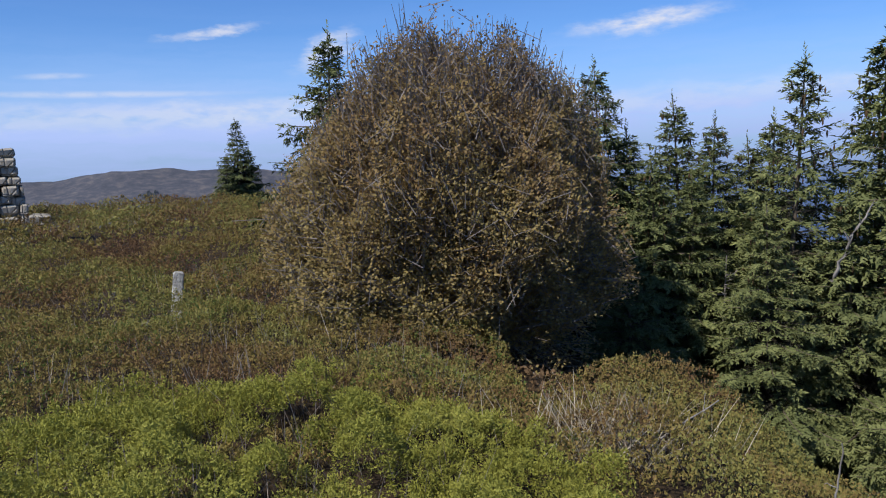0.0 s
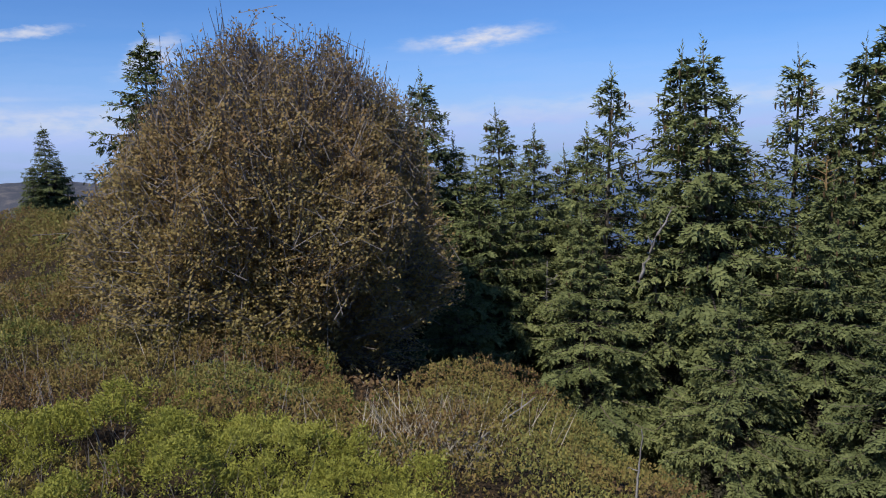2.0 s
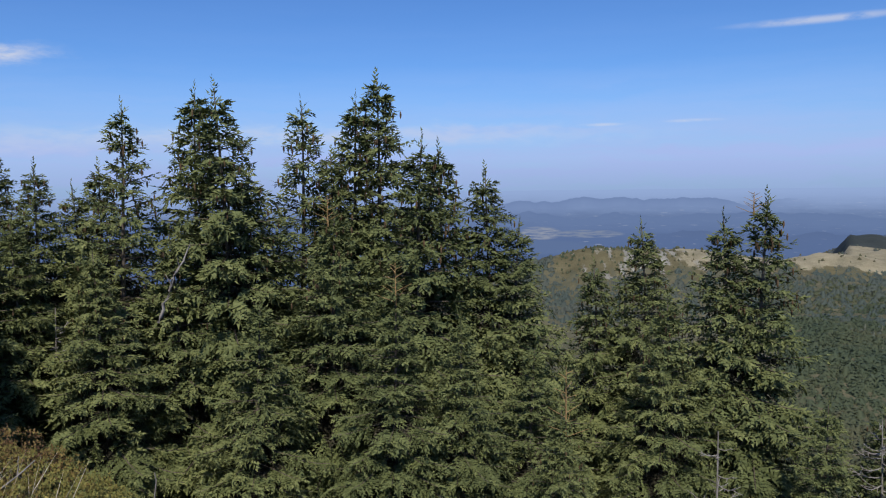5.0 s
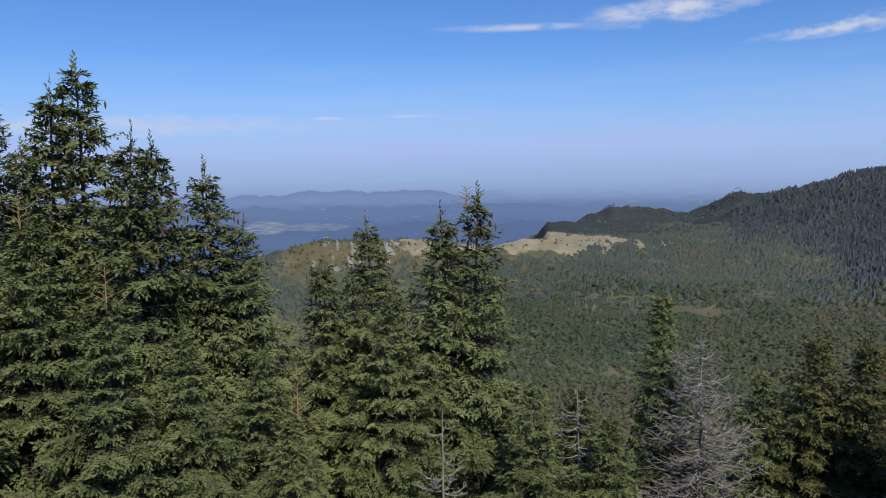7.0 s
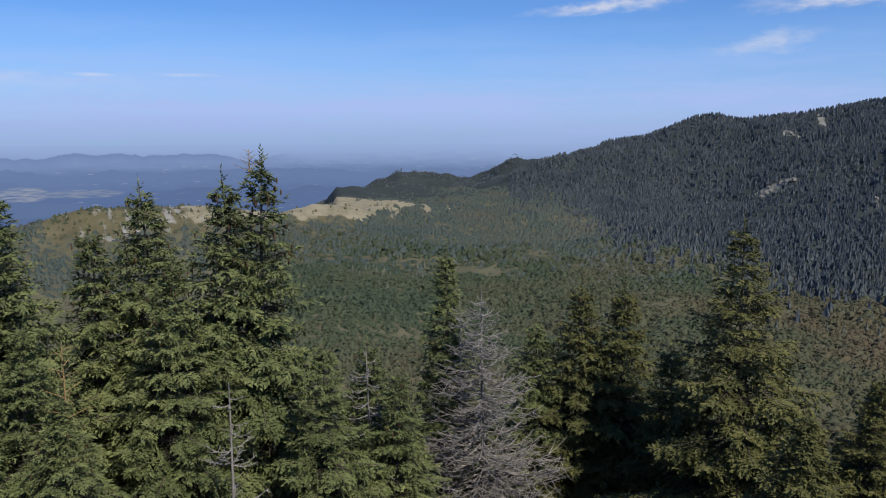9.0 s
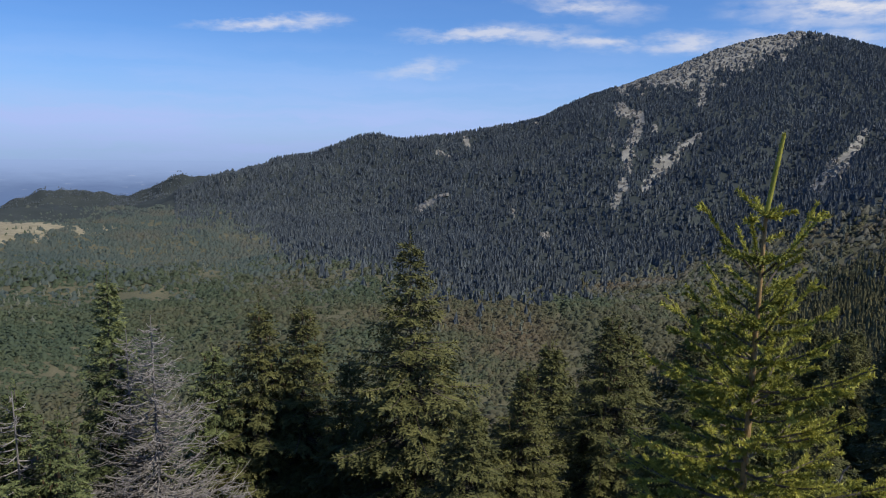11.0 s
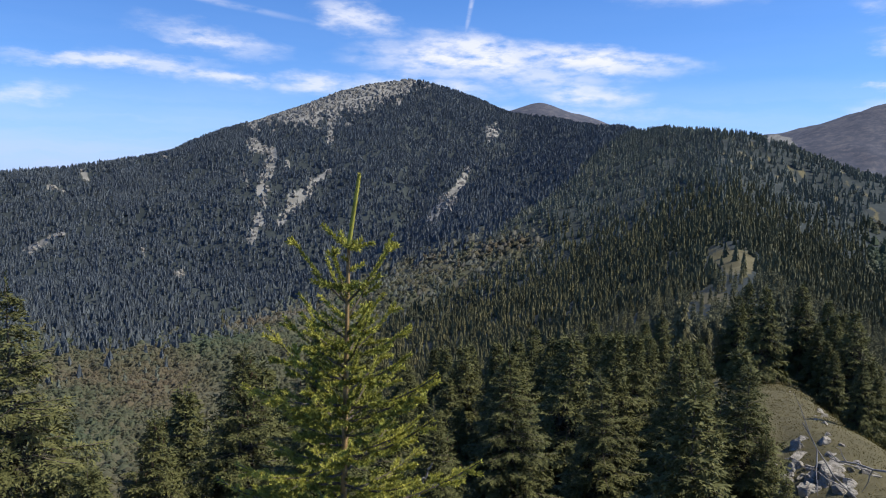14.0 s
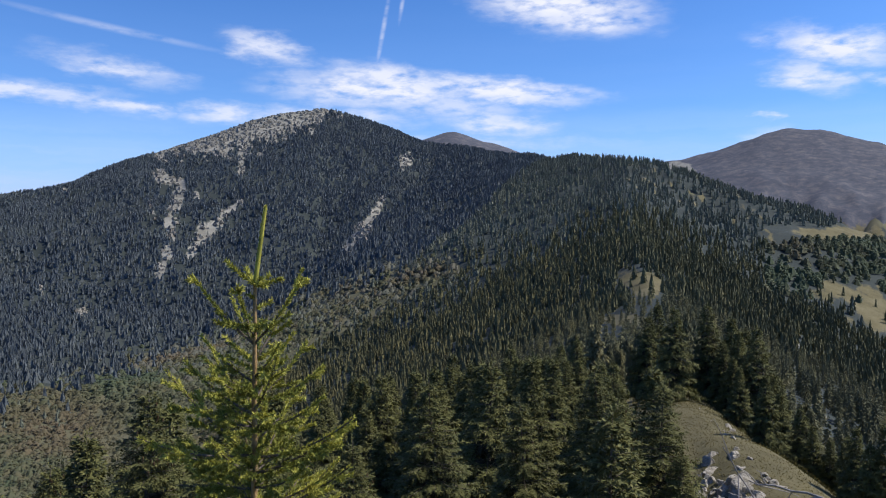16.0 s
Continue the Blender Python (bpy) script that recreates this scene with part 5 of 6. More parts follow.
def young_spruce(m, H, tip, mid):
    """tip and mid: lengths of the two top internodes. Below them whorls of rising, brush-like shoots, longer and flatter downwards."""
    g = np.random.default_rng(15)
    tree = tagged(new("young_spruce"), "young light green spruce with a long bare leader", "tree")
    wood, leaves, old, green = [], [], [], []
    z = np.array([0, H - tip - mid, H - tip, H - tip * 0.5, H])
    stem = np.stack([np.array([0.06, 0.035, 0.03, 0.004, -0.022]), np.zeros(5), z], 1)
    part("trunk", tube(stem[:4], [0.022, 0.011, 0.009, 0.006], 7), SHOOT, tree, "orange brown bark", smooth=True)
    fine = np.linspace(0, 1, 12)
    leader = np.stack([np.interp(fine, [0, 0.5, 1], stem[2:, 0]), np.zeros(12), H - tip + tip * fine], 1)
    part("leader", needled(leader, 2300, 0.020, g, 0.45, 0.006), YOUNG, tree, "long yellow-green leading shoot")
    part("leader_core", tube(leader, 0.013 * (1 - 0.3 * fine), 6), YOUNG, tree, smooth=True)

    def shoot(p, d, ln, rise, into, thick=0.006):
        s = np.linspace(0, 1, 6)
        path = p + d * (s * ln)[:, None] + np.array([0, 0, 1.0]) * (rise * ln * s * s)[:, None]
        into.append(needled(path, 1000, 0.023, g, 0.6, 0.0066))
        green.append(tube(path, thick * (1 - 0.45 * s), 5))
        return path

    # short shoots at the foot of the leader and along the bare piece below it
    for a, ln, up in ((0.3, 0.17, 0.75), (1.9, 0.10, 0.30), (2.9, 0.13, 0.12), (3.9, 0.10, 0.35), (5.1, 0.14, 0.5), (2.4, 0.07, -0.1)):
        shoot(np.array([0.03, 0, H - tip]), unit(np.array([math.cos(a), math.sin(a), up])), ln, 0.1, leaves)
    for q in range(4):
        a = 1.1 + q * 2.4
        shoot(np.array([0.033, 0, H - tip - mid * (0.2 + 0.17 * q)]), unit(np.array([math.cos(a), math.sin(a), 0.3])), g.uniform(0.04, 0.10), 0.1, leaves if q % 3 else old, 0.004)
    h, k = H - tip - mid, 0
    while h > 0.12:
        depth = H - tip - mid - h
        ring = (5, 7, 9)[min(k // 2, 2)] if k % 2 == 0 else 5
        for q in range(ring):
            a = 6.283 * q / ring + k * 0.9 + g.uniform(-0.35, 0.35)
            ln = min(0.27 + 0.36 * depth, 0.70) * g.uniform(0.7, 1.2) * (1.0 if k % 2 == 0 else 0.75)
            out = np.array([math.cos(a), math.sin(a), 0])
            lat = np.array([-out[1], out[0], 0])
            s = np.linspace(0, 1, 7)
            rise = 0.50 + 0.35 * max(0.3 - depth, 0) / 0.3 - 0.62 * min(depth, 1.1) + g.uniform(-0.22, 0.22)
            h1 = h + g.uniform(-0.06, 0.06)
            path = np.array([np.interp(h1, z, stem[:, 0]), 0, h1]) + out * (s * ln)[:, None] + np.array([0, 0, 1.0]) * (ln * (rise * s + 0.32 * s * s))[:, None]
            wood.append(tube(path, 0.007 * (1 - 0.7 * s) * (0.5 + ln) + 0.0015, 5))
            old.append(needled(path[:4], 700, 0.019, g, 0.66, 0.0052))
            leaves.append(needled(path[3:], 950, 0.021, g, 0.55, 0.0058))
            green.append(tube(path[3:], 0.0066 * (1 - 0.45 * s[3:]), 5))
            for side in (-1, 1):
                for t in np.arange(0.30, 0.92, (0.17 if depth < 0.35 else 0.14) / max(ln, 0.25)):
                    p = np.array([np.interp(t, s, path[:, c]) for c in range(3)])
                    d = unit(out * 0.8 + lat * side * 0.62 + np.array([0, 0, 0.4 * rise + g.uniform(-0.15, 0.3)]))
                    l2 = (0.42 * ln * (1.05 - t) + 0.035) * g.uniform(0.75, 1.2)
                    tw = shoot(p, d, l2, 0.1, leaves if t > 0.45 else old, 0.005)
                    if l2 > 0.14:
                        for sg in (-1, 1):
                            shoot(tw[3], unit(d + sg * np.cross(d, (0, 0, 1.0)) * 0.8), l2 * 0.4, 0.0, leaves if t > 0.6 else old, 0.004)
        for q in range(3 if depth < 0.3 else 5):
            a = g.uniform(0, 6.28)
            hq = h - g.uniform(0, 0.14)
            shoot(np.array([np.interp(hq, z, stem[:, 0]), 0, hq]), unit(np.array([math.cos(a), math.sin(a), g.uniform(0.1, 0.9)])), g.uniform(0.10, 0.24), 0.1, leaves if q % 2 else old, 0.004)
        h -= 0.15 if k % 2 == 0 else 0.12
        k += 1
    part("branches", join(wood), BARK, tree).name = "branchwork"
    part("crown", join(leaves), YOUNG, tree, "light green needles of this year")
    part("older_needles", join(old), YOUNG_OLD, tree, "darker needles near the stem")
    part("shoots", join(green), YOUNG_OLD, tree).name = "shootwork"
    tree.matrix_world = m
    return tree


px, py = polar(131.35, 4.0)
young_spruce(Matrix.Translation((px, py, EYE + 4.0 * math.tan(1.45 * DEG) - 2.3)) @ Matrix.Rotation(0.9, 4, "Z"), 2.3, 0.365, 0.31)


# ---- beech ----
def egg(g, m, inner):
    """Places in a broad egg-shaped crown; inner: the share of depth they may lie at."""
    a, u = g.uniform(0, 6.283, m), g.uniform(-0.98, 1, m)
    rad = g.uniform(inner, 1.0, m) ** 0.5
    q = np.sqrt(1 - np.abs(u) ** np.where(u > 0, 1.55, 3.6))
    bump = 1 + 0.09 * np.sin(3 * a + 4 * u) + 0.06 * np.sin(7 * a - 5 * u) + 0.05 * np.sin(13 * a + 11 * u) + np.clip(g.normal(0, 0.035, m), -0.08, 0.06)
    x = 1.74 * q * np.cos(a) * rad * bump
    y = 1.55 * q * np.sin(a) * rad * bump
    z = np.where(u > 0, 1.72, 1.48) * u * rad * bump + 1.50
    return np.stack([x, y, z], 1)


def beech_tree(m):
    g = np.random.default_rng(44)
    tree = tagged(new("beech_tree"), "bushy beech with browning autumn leaves and bare twig tips", "tree")
    nodes, wood = [], []
    for k in range(16):
        a = 6.283 * k / 16 + g.uniform(-0.2, 0.2)
        end = np.array([math.cos(a) * g.uniform(0.3, 1.05), math.sin(a) * g.uniform(0.3, 1.0), g.uniform(1.8, 2.6)])
        b = np.array([math.cos(a) * 0.18, math.sin(a) * 0.18, -0.3])
        s = np.linspace(0, 1, 9)
        path = b + (end - b) * s[:, None] + np.array([math.cos(a), math.sin(a), 0]) * (0.22 * np.sin(s * 3.1416))[:, None]
        path += g.normal(0, 0.02, path.shape)
        part("stem", tube(path, 0.030 * (1 - 0.85 * s) + 0.003, 6), BEECH_BARK, tree, smooth=True)
        nodes += list(path[2:])
    nodes = np.array(nodes)
    second = []
    for tgt in egg(g, 520, 0.2) * np.array([0.9, 0.9, 0.94]):
        cost = np.linalg.norm(nodes - tgt, axis=1) + 1.5 * np.maximum(nodes[:, 2] - tgt[2] + 0.3, 0)
        o = nodes[cost.argmin()]
        s = np.linspace(0, 1, 6)
        path = o + (tgt - o) * s[:, None] + np.array([0, 0, 0.08]) * np.sin(s * 3.14)[:, None] + g.normal(0, 0.012, (6, 3))
        wood.append(tube(path, 0.010 * (1 - 0.7 * s) + 0.002, 4))
        second += list(path[1:])
    # sprays of leaves: each a twig that rises outwards, its leaves set two by two in one plane
    low_a, low_r = g.uniform(0, 6.283, 500), g.uniform(0.7, 1.6, 500)
    low = np.stack([low_r * np.cos(low_a), low_r * 0.92 * np.sin(low_a), g.uniform(-0.3, 0.45, 500)], 1)
    tips = np.concatenate([egg(g, 13500, 0.72), egg(g, 6000, 0.2), low])
    k = len(tips)
    away = unit(tips - np.array([0, 0, 0.35]))
    flatten = np.clip((tips[:, 2] - 0.3) / 1.4, 0, 1)
    away[:, 2] = away[:, 2] * (0.25 + 0.75 * flatten) + 0.18 * flatten - 0.06 * (1 - flatten)
    D = unit(unit(away) + g.normal(0, 0.42, (k, 3)))
    L = g.uniform(0.16, 0.32, k)
    root = tips - D * L[:, None]
    for q in range(k):
        s = np.linspace(-0.35, 1, 3)
        wood.append(tube(root[q] + D[q] * (s * L[q])[:, None], 0.0036 * (1 - 0.55 * np.linspace(0, 1, 3)) + 0.0010, 3))
    # bare twig ends over the top
    top = egg(g, 2600, 0.8)
    top = top[top[:, 2] > 2.15 + 0.5 * g.random(len(top))]
    for q in range(len(top)):
        d = unit(unit(top[q] - np.array([0, 0, 0.2])) + np.array([0, 0, 0.5]) + g.normal(0, 0.16, 3))
        ln = g.uniform(0.16, 0.40)
        s = np.linspace(0, 1, 3)
        wood.append(tube(top[q] + d * ((s - 0.4) * ln)[:, None], 0.0036 * (1 - 0.6 * s) + 0.0010, 3))
    bare = np.clip((tips[:, 2] - 2.3) / 1.0, 0, 0.5)
    count = np.maximum(4, (g.uniform(11, 18, k) * (1 - bare))).astype(int)
    i = np.repeat(np.arange(k), count)
    e = np.arange(len(i)) - np.repeat(np.cumsum(count) - count, count)
    t = 0.12 + 0.9 * (e + 0.5) / count[i]
    face = unit(np.array([0, 0, 0.9]) + away * np.array([0.55, 0.55, 0.0]) + g.normal(0, 0.5, (k, 3)))
    lat = unit(np.cross(face, D))
    sgn = np.where(e % 2, 1.0, -1.0)
    p = root[i] + D[i] * (L[i] * t)[:, None] + g.normal(0, 0.026, (len(i), 3))
    d = unit(D[i] * 0.75 + lat[i] * (0.75 * sgn)[:, None] + g.normal(0, 0.22, p.shape))
    side = unit(np.cross(d, face[i] + g.normal(0, 0.35, p.shape)))
    tint = np.clip(1.0 - 0.24 * p[:, 2] + g.normal(0, 0.12, k)[i] + 0.15 * (t - 0.5), 0, 1)
    v, f = diamonds(p, d, side, g.uniform(0.026, 0.044, len(p)), g.uniform(0.017, 0.028, len(p)))
    part("branches", join(wood), BEECH_BARK, tree).name = "branchwork"
    part("crown", mesh_of("crown", v, f, {"tint": np.repeat(tint, 4)}), BEECH, tree, "browning olive leaves")
    tree.matrix_world = m
    return tree


bx_, by_ = polar(0.6, 7.9)
beech_tree(Matrix.Translation((bx_, by_, -0.42)) @ Matrix.Rotation(0.5, 4, "Z"))


# ---- low shrubs of the summit ----
def sprigs(g, p, nrm, per, length, width, open_, thin=False):
    """Little upright sprays of leaves at places p."""
    m = len(p)
    pp = np.repeat(p, per, axis=0) + g.normal(0, 0.012, (m * per, 3))
    d = unit(np.repeat(nrm, per, axis=0) + g.normal(0, open_, (m * per, 3)))
    side = unit(np.cross(d, g.normal(0, 1, (m * per, 3))))
    return (blades if thin else diamonds)(pp, d, side, length * g.uniform(0.6, 1.3, m * per), width * g.uniform(0.7, 1.3, m * per))


def edge_of_juniper(az):
    return np.interp(az, [-40, -32, -25, -13, 0, 10, 16], [4.9, 4.9, 5.2, 5.0, 4.5, 3.95, 2.9])


def cushions(x, y, cell, seed):
    """Rounded bushes packed side by side: 0 between them, up to 1 on their tops."""
    gx, gy = np.floor(x / cell), np.floor(y / cell)
    best = np.zeros(x.shape)
    for i in (-1, 0, 1):
        for j in (-1, 0, 1):
            cx, cy = gx + i, gy + j
            px, py = cx + 0.15 + 0.7 * hash2(cx, cy, seed), cy + 0.15 + 0.7 * hash2(cx, cy, seed + 1)
            rad = 0.45 + 0.45 * hash2(cx, cy, seed + 2)
            d2 = ((x / cell - px) ** 2 + (y / cell - py) ** 2) / rad ** 2
            best = np.maximum(best, np.sqrt(np.clip(1 - d2, 0, 1)) * (0.45 + 0.55 * hash2(cx, cy, seed + 3)))
    return best


def mat_height(x, y):
    """Cushioned top of the juniper mat."""
    return 0.10 + 0.10 * fbm(x * 1.9, y * 1.9, 2, 71) + 0.25 * cushions(x, y, 0.34, 72) + 0.09 * cushions(x, y, 0.12, 77)


def heath_height(x, y):
    r = np.hypot(x, y)
    h = 0.08 + 0.10 * fbm(x * 0.7, y * 0.7, 3, 81) + (0.16 + 0.05 * np.clip(r - 5, 0, 4)) * cushions(x, y, 0.85, 82) + 0.12 * cushions(x, y, 0.28, 86)
    h += np.clip(r - 9, 0, 8) * 0.03
    px_, py_ = polar(17.3, 5.6)
    return h + 0.42 * np.exp(-(((x - px_) / 0.75) ** 2 + ((y - py_) / 0.75) ** 2))


g = np.random.default_rng(91)
x, y, az, r = scatter(-42, 16, 2.2, 6.2, 0.021, 92)
on = (r < edge_of_juniper(az) + 0.3 * fbm(x * 2, y * 2, 3, 73)) & (fbm(x * 1.6 + 9, y * 1.6, 3, 74) < 0.42 + 0.25 * g.random(len(x)))
on &= (cushions(x, y, 0.34, 72) + 0.5 * cushions(x, y, 0.12, 77) > 0.42 + 0.15 * g.random(len(x)))
x, y = x[on], y[on]
slope = 0.04
gx = (mat_height(x + slope, y) - mat_height(x - slope, y)) / (2 * slope)
gy = (mat_height(x, y + slope) - mat_height(x, y - slope)) / (2 * slope)
nrm = unit(np.stack([-gx, -gy, np.ones(len(x))], 1))
p = np.stack([x, y, land(x, y) + mat_height(x, y) - 0.10 * g.random(len(x)) ** 1.5 - 0.01], 1)
juniper = tagged(new("juniper_mat", mesh_of("juniper_mat", *sprigs(g, p, nrm, 17, 0.018, 0.0078, 0.8, True))), "low bright green juniper mat with brown gaps", "shrub", kind="stuff")
juniper.data.materials.append(JUNIPER)


def heath(name, a0, a1, r0, r1, spacing, size, per, seed, mat, label, keep=None, low=0.35):
    g = np.random.default_rng(seed)
    x, y, az, r = scatter(a0, a1, r0, r1, spacing, seed)
    on = (r > edge_of_juniper(az) - 0.25) | (fbm(x * 1.6 + 9, y * 1.6, 3, 74) > 0.5)
    on &= r < np.interp(az, [-44, 0, 3, 6, 12, 17.5, 22, 28, 34], [30, 30, 7.2, 5.3, 5.9, 6.5, 5.9, 5.1, 4.6])
    if keep is not None:
        on &= keep(x, y, az, r)
    x, y = x[on], y[on]
    hgt = heath_height(x, y) * np.where(np.hypot(x, y) < edge_of_juniper(np.degrees(np.arctan2(x, y))) - 0.25, 0.6, 1.0)
    p = np.stack([x, y, land(x, y) + hgt * (low + (1 - low) * np.sqrt(g.random(len(x))))], 1)
    up = unit(np.stack([g.normal(0, 0.35, len(x)), g.normal(0, 0.35, len(x)), np.ones(len(x))], 1))
    ob = tagged(new(name, mesh_of(name, *sprigs(g, p, up, per, size, size * 0.62, 0.65, True))), label, "shrub", kind="stuff")
    ob.data.materials.append(mat)
    return ob


heath("heath", -42, 34, 2.8, 8.0, 0.031, 0.022, 7, 101, HEATH, "brown and rusty heath shrubs beside the juniper")
heath("heath", -42, 14, 8.0, 13.0, 0.043, 0.030, 6, 102, HEATH, "brown and rusty heath shrubs on the plateau")
heath("heath", -44, 10, 13.0, 24.0, 0.075, 0.046, 5, 103, HEATH, "brown heath reaching the plateau edge")
heath("bilberry", -42, 34, 3.0, 12.0, 0.075, 0.024, 5, 104, GREEN_LEAF, "green bilberry patches among the heath", lambda x, y, az, r: fbm(x * 0.7, y * 0.7, 3, 83) > 0.05 + 0.006 * (az + 20))


def stalks(name, x, y, h, lean, mat, label, seed, w=0.004, kind="stuff", category="grass"):
    g = np.random.default_rng(seed)
    m = len(x)
    d = unit(np.stack([g.normal(0, lean, m), g.normal(0, lean, m), np.ones(m)], 1))
    p = np.stack([x, y, land(x, y)], 1)
    ob = tagged(new(name, mesh_of(name, *diamonds(p, d, unit(np.cross(d, g.normal(0, 1, (m, 3)))), h * g.uniform(0.6, 1.2, m), np.full(m, w)))), label, category, kind=kind)
    ob.data.materials.append(mat)
    return ob


x, y, az, r = scatter(1, 40, 4.8, 10.5, 0.055, 118)
p = np.stack([x, y, land(x, y) + 0.02 + 0.03 * g.random(len(x))], 1)
litter = tagged(new("leaf_litter", mesh_of("leaf_litter", *sprigs(g, p, unit(g.normal(0, 1, p.shape)), 1, 0.06, 0.035, 0.5))), "brown fallen leaves in the shaded hollow", "leaves", kind="stuff")
litter.data.materials.append(LITTER)

# twigs through the heath, dry grass on the mound, turf on the outcrop
x, y, az, r = scatter(-42, 1, 3.0, 12.0, 0.11, 111)
stalks("heath_twigs", x, y, 0.34 + 0.1 * fbm(x, y, 2, 5), 0.35, BEECH_BARK, "thin dark heath twigs", 112, 0.005, category="twigs")
px, py = polar(12.6, 4.35)
x, y = px + rng.normal(0, 0.30, 260), py + rng.normal(0, 0.16, 260)
stalks("dry_grass", x, y, np.full(260, 0.52), 0.55, STRAW, "bleached dry grass tuft below the bush", 113, 0.006)
x, y, az, r = scatter(-40, 4, 3.2, 9.0, 0.5, 114)
stalks("dry_grass", x, y, np.full(len(x), 0.5), 0.3, STRAW, "single dry grass stalks in the heath", 115, 0.005)
x, y, az, r = scatter(155, 172, 22, 75, 0.14, 116)
rock, grass, bare = covers(x, y, land(x, y))
on = rock < 0.45
stalks("turf", x[on], y[on], np.full(on.sum(), 0.14), 1.2, TURF, "dry yellowish turf on the rocky ridge", 117, 0.022)


# ---- rocks and stonework ----
def rock_mesh(seed, size, flat=0.7, cuts=2):
    """An angular boulder: a cut and roughened block."""
    g = random.Random(seed)
    bm = bmesh.new()
    bmesh.ops.create_icosphere(bm, subdivisions=cuts + 1, radius=1.0)
    planes = [(Vector((g.gauss(0, 1), g.gauss(0, 1), 0.7 * g.gauss(0, 1))).normalized(), g.uniform(0.42, 0.72)) for _ in range(14)]
    for v in bm.verts:
        for pl, cut in planes:
            over = v.co.dot(pl) - cut
            if over > 0:
                v.co -= pl * over
        v.co *= 1 + 0.06 * noise.noise(v.co * 2.3 + Vector((seed, 0, 0))) + 0.05 * noise.noise(v.co * 6 + Vector((0, seed, 0)))
        v.co = Vector((v.co.x * size[0], v.co.y * size[1], v.co.z * size[2] * flat))
    me = bpy.data.meshes.new("boulder")
    bm.to_mesh(me)
    bm.free()
    me.materials.append(ROCK)
    return me


g = random.Random(5)
BOULDERS = [(g.gauss(161.2, 1.2), g.gauss(-18.2, 0.9), g.uniform(0.45, 1.15)) for _ in range(44)] + [(g.gauss(162.2, 0.5), g.gauss(-14.6, 0.25), g.uniform(0.3, 0.7)) for _ in range(9)]
BOULDERS += [(159.6 + 0.9 * q, -13.2 - 0.75 * q + g.gauss(0, 0.15), g.uniform(0.25, 0.55)) for q in range(7)]
for k, (az_, el_, s) in enumerate(BOULDERS):
    # walk out along the bearing until the ground comes up to this height angle
    rr = np.linspace(12, 70, 400)
    xx, yy = polar(np.full(400, az_), rr)
    zz = land(xx, yy)
    ang = np.degrees(np.arctan2(zz - EYE, rr))
    hit = np.argmin(np.abs(ang - el_) + 0.002 * np.abs(rr - 36))
    ob = tagged(new("boulder", rock_mesh(k, (s * g.uniform(0.55, 0.85), s * g.uniform(0.4, 0.7), s * g.uniform(0.6, 1.0)))), "pale grey lichened boulder on the grassy ridge", "rock", "boulders of the outcrop")
    ob.matrix_world = Matrix.Translation((xx[hit], yy[hit], zz[hit] - 0.26 * s)) @ Matrix.Rotation(g.uniform(0, 6.28), 4, "Z")

# loose blocks on the scree, one mesh
x, y, az, r = scatter(104, 160, 900, 2050, 9.0, 121)
z = land(x, y)
rock, grass, bare = covers(x, y, z)
on = rock > 0.5
BLOCK = (np.array([(-.5, -.4, 0), (.5, -.5, 0), (.45, .5, 0), (-.5, .4, 0), (-.3, -.3, .7), (.35, -.25, .9), (.3, .3, .6), (-.25, .35, .8)]), np.array([(0, 1, 5, 4), (1, 2, 6, 5), (2, 3, 7, 6), (3, 0, 4, 7), (4, 5, 6, 7)]))
blocks = plant("scree_blocks", [BLOCK], x[on], y[on], rng.uniform(2, 6, on.sum()), SCREE, "grey scree blocks on the mountain", "rock", seed=122, wide=1.4)

# ruined stone pier
pier = tagged(new("stone_pier"), "ruined drystone pier of grey blocks on the plateau", "wall")
px, py = polar(-31.4, 18.0)
gz = float(land(np.array([px]), np.array([py]))[0])
gs = random.Random(9)


def block_mesh(seed, w, d, h):
    """A roughly squared building stone."""
    g = random.Random(seed)
    bm = bmesh.new()
    bmesh.ops.create_cube(bm, size=1.0)
    for v in bm.verts:
        v.co = Vector((v.co.x * w * g.uniform(0.85, 1.0), v.co.y * d * g.uniform(0.85, 1.0), v.co.z * h * g.uniform(0.8, 1.0)))
    bmesh.ops.bevel(bm, geom=bm.edges[:], offset=0.18 * min(w, h), segments=1, affect="EDGES")
    me = bpy.data.meshes.new("stone")
    bm.to_mesh(me)
    bm.free()
    me.materials.append(ROCK)
    return me


core = block_mesh(300, 1.1, 0.7, 2.1)
part("core", core, ROCK, pier, "dark mortar core").location = (0, 0, 0.9)
courses, zc = 11, -0.1
for c in range(courses):
    hgt = gs.uniform(0.15, 0.24)
    half = 0.86 - 0.22 * c / courses
    for side in range(2):
        xx = -half
        while xx < half - 0.06:
            w = min(gs.uniform(0.22, 0.48), half - xx)
            me = block_mesh(400 + c * 20 + int((xx + 2) * 10), w, 0.4, hgt)
            ob = part("stone", me, ROCK, pier)
            ob.location = (xx + w / 2, (-1, 1)[side] * ((half - 0.3) * 0.8 + gs.uniform(-0.05, 0.05)), zc + hgt / 2 + gs.uniform(-0.02, 0.02))
            ob.rotation_euler = (gs.uniform(-0.06, 0.06), gs.uniform(-0.09, 0.09), gs.uniform(-0.12, 0.12))
            xx += w
    zc += hgt * 0.96
pier.matrix_world = Matrix.Translation((px, py, gz)) @ Matrix.Rotation(30.9 * DEG, 4, "Z")

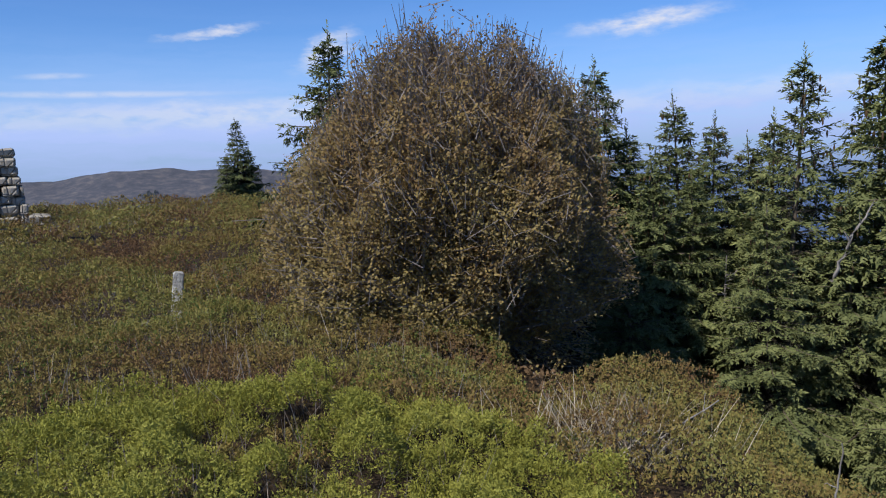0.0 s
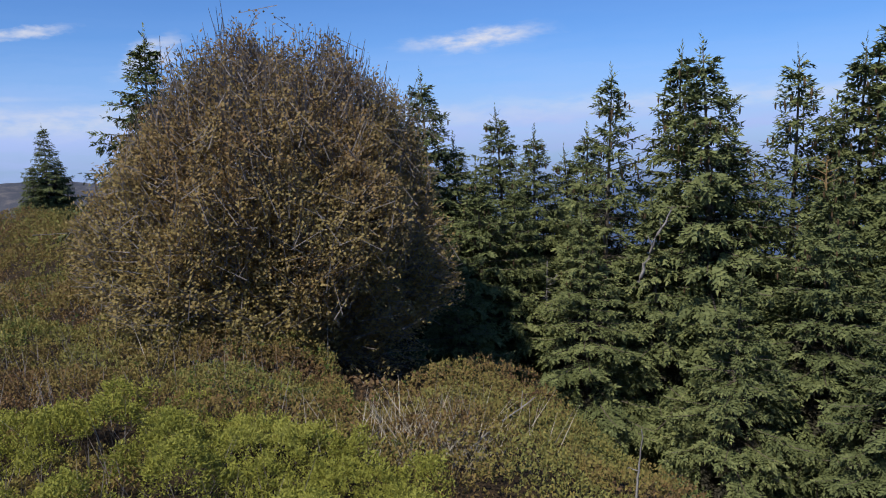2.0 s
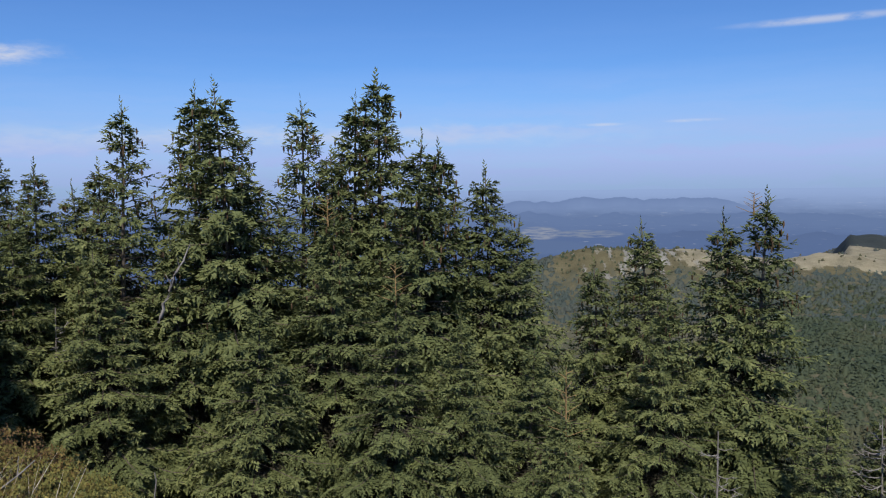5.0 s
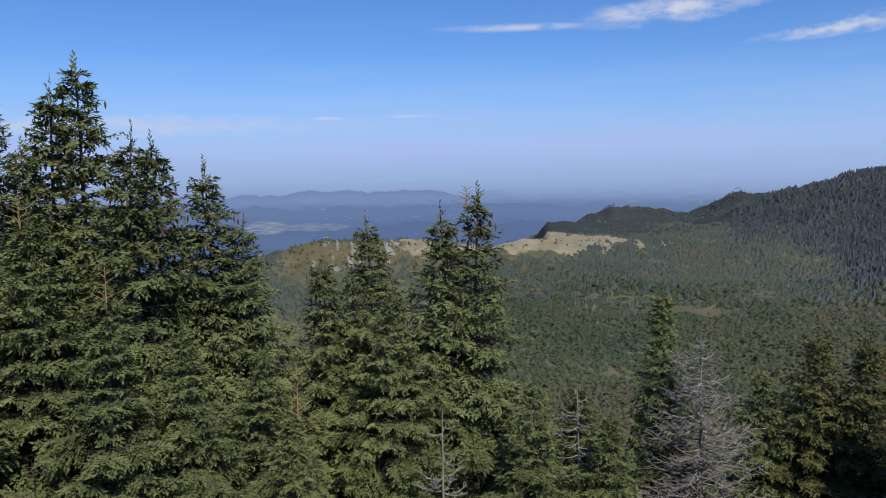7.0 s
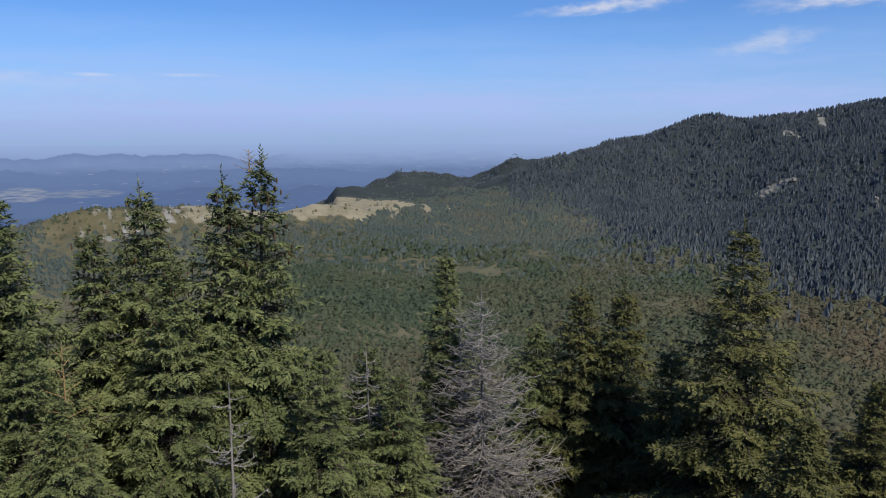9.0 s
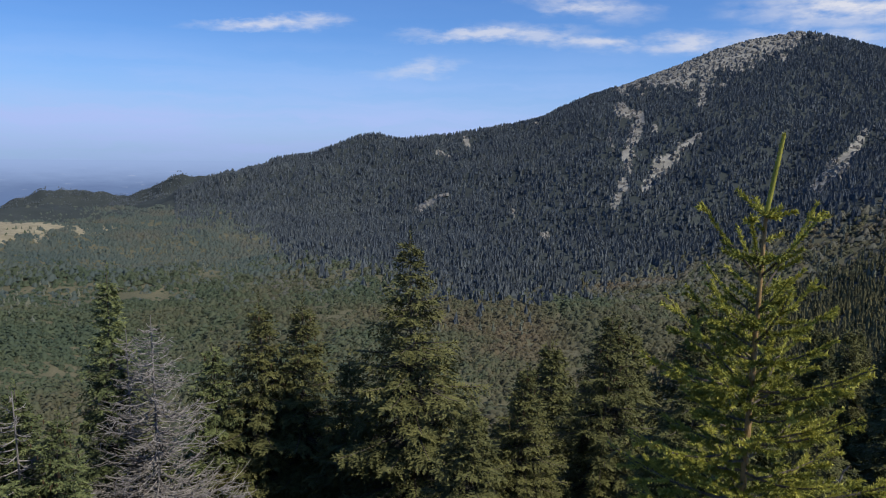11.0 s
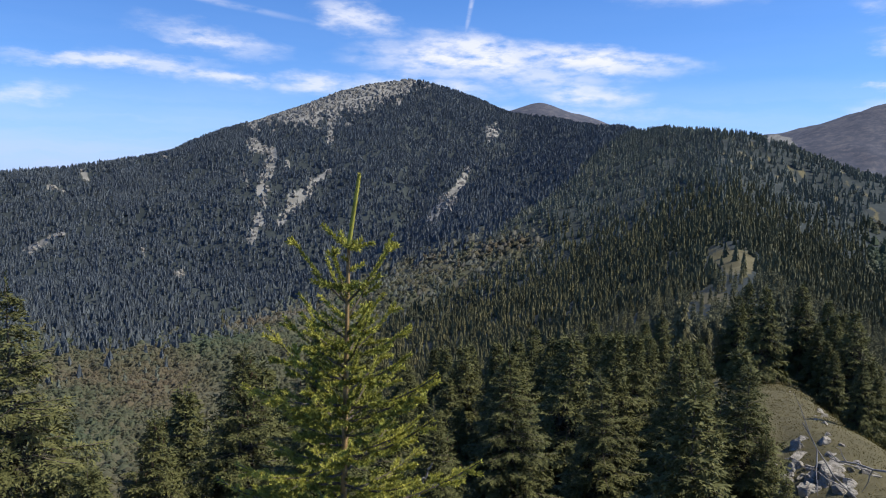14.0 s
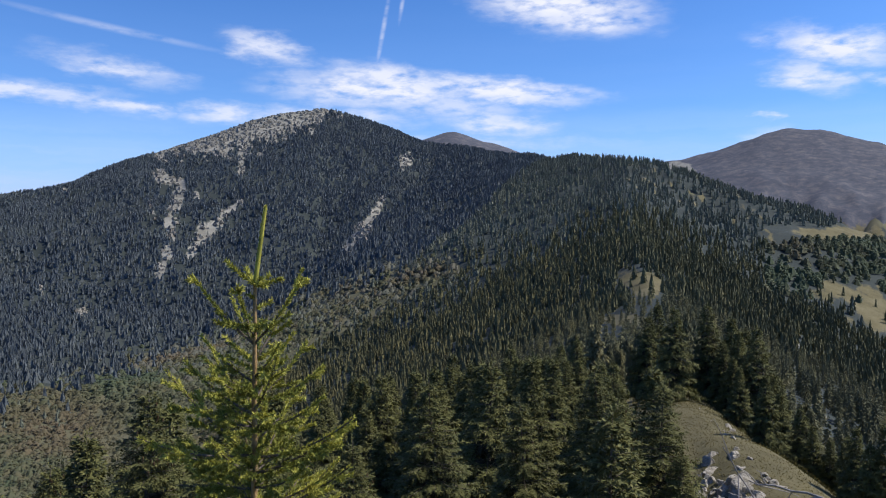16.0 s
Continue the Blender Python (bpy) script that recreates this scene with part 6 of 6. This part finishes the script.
# boundary post
px, py = polar(-20.5, 8.4)
gz = float(land(np.array([px]), np.array([py]))[0])
bm = bmesh.new()
bmesh.ops.create_cube(bm, size=1.0, matrix=Matrix.Translation((0, 0, 0.42)) @ Matrix.Diagonal((0.11, 0.11, 0.96, 1)))
bmesh.ops.bevel(bm, geom=bm.edges[:], offset=0.012, segments=2, affect="EDGES")
bmesh.ops.subdivide_edges(bm, edges=[e for e in bm.edges if e.calc_length() > 0.3], cuts=8)
for v in bm.verts:
    v.co += Vector((noise.noise(v.co * 9), noise.noise(v.co * 9 + Vector((5, 0, 0))), 0)) * 0.012
me = bpy.data.meshes.new("post")
bm.to_mesh(me)
bm.free()
me.materials.append(PAINT)
post = tagged(new("boundary_post", me), "weathered white painted stone post in the heath", "post")
post.matrix_world = Matrix.Translation((px, py, gz + 1.7 - 8.4 * math.tan(8.1 * DEG) - 0.9 - gz)) @ Matrix.Rotation(0.4, 4, "Z") @ Matrix.Rotation(0.12, 4, "Y")
for az_, d_, s in ((-22.2, 7.2, 0.055), (-28.2, 17.0, 0.28)):
    px, py = polar(az_, d_)
    gz = float(land(np.array([px]), np.array([py]))[0])
    ob = tagged(new("boulder", rock_mesh(int(d_ * 10), (s * 1.3, s, s))), "small pale stone lying in the heath", "rock")
    ob.matrix_world = Matrix.Translation((px, py, gz + heath_height(np.array([px]), np.array([py]))[0] * 0.9))


# ---- fallen and dead branches ----
def branch(points, r0, name, label, twigs, seed, mat=GREY_WOOD):
    g = np.random.default_rng(seed)
    pts = np.array(points, float)
    s = np.linspace(0, 1, len(pts))
    f = np.linspace(0, 1, 14)
    path = np.stack([np.interp(f, s, pts[:, k]) for k in range(3)], 1) + g.normal(0, r0 * 0.5, (14, 3))
    thing = tagged(new(name), label, "branch")
    part("stem", tube(path, r0 * (1 - 0.75 * f) + 0.0015, 6), mat, thing, smooth=True)
    for k in range(twigs):
        t = g.integers(3, 13)
        d = unit((path[t] - path[t - 1]) / 0.1 + g.normal(0, 0.8, 3))
        l = g.uniform(0.08, 0.3) * np.linalg.norm(pts[-1] - pts[0]) * 0.6
        w = np.linspace(0, 1, 5)
        part("twig", tube(path[t] + d * (w * l)[:, None] + g.normal(0, 0.006, (5, 3)) * w[:, None], r0 * 0.4 * (1 - 0.8 * w) + 0.001, 4), mat, thing)
    return thing


def spot(az_, el_, d_):
    px, py = polar(az_, d_)
    return (float(px), float(py), EYE + d_ * math.tan(el_ * DEG))


branch([spot(172.5, -30, 5.0), spot(171.5, -19.2, 5.0), spot(168.2, -16.6, 5.0), spot(165.2, -16.3, 5.2), spot(163.4, -16.2, 5.2)], 0.010, "dead_branch", "bleached bare branch rising from the slope", 7, 2)
branch([spot(170.2, -30, 5.0), spot(168.0, -20, 5.0), spot(164.0, -17.5, 5.0), spot(161.8, -14.2, 5.0)], 0.007, "dead_branch", "thin bleached branch over the drop", 4, 3)
branch([spot(135.4, -24, 4.4), spot(136.0, -20.5, 4.4), spot(136.9, -19.0, 4.4)], 0.010, "dead_branch", "pale dead branch caught in the young spruce", 5, 4)
branch([spot(13.5, -23.5, 4.2), spot(16.5, -21.0, 4.4), spot(20.0, -18.6, 4.6)], 0.008, "dead_branch", "dry pale stick leaning in the heath", 4, 6)
branch([spot(27.2, -10.0, 9.0), spot(28.3, -7.0, 9.0), spot(29.6, -4.4, 9.2)], 0.02, "dead_branch", "grey dead limb hanging in a spruce", 9, 11)
branch([spot(27.6, -26.5, 4.0), spot(28.2, -20.5, 4.0)], 0.006, "dead_branch", "single dry upright stick", 1, 8)
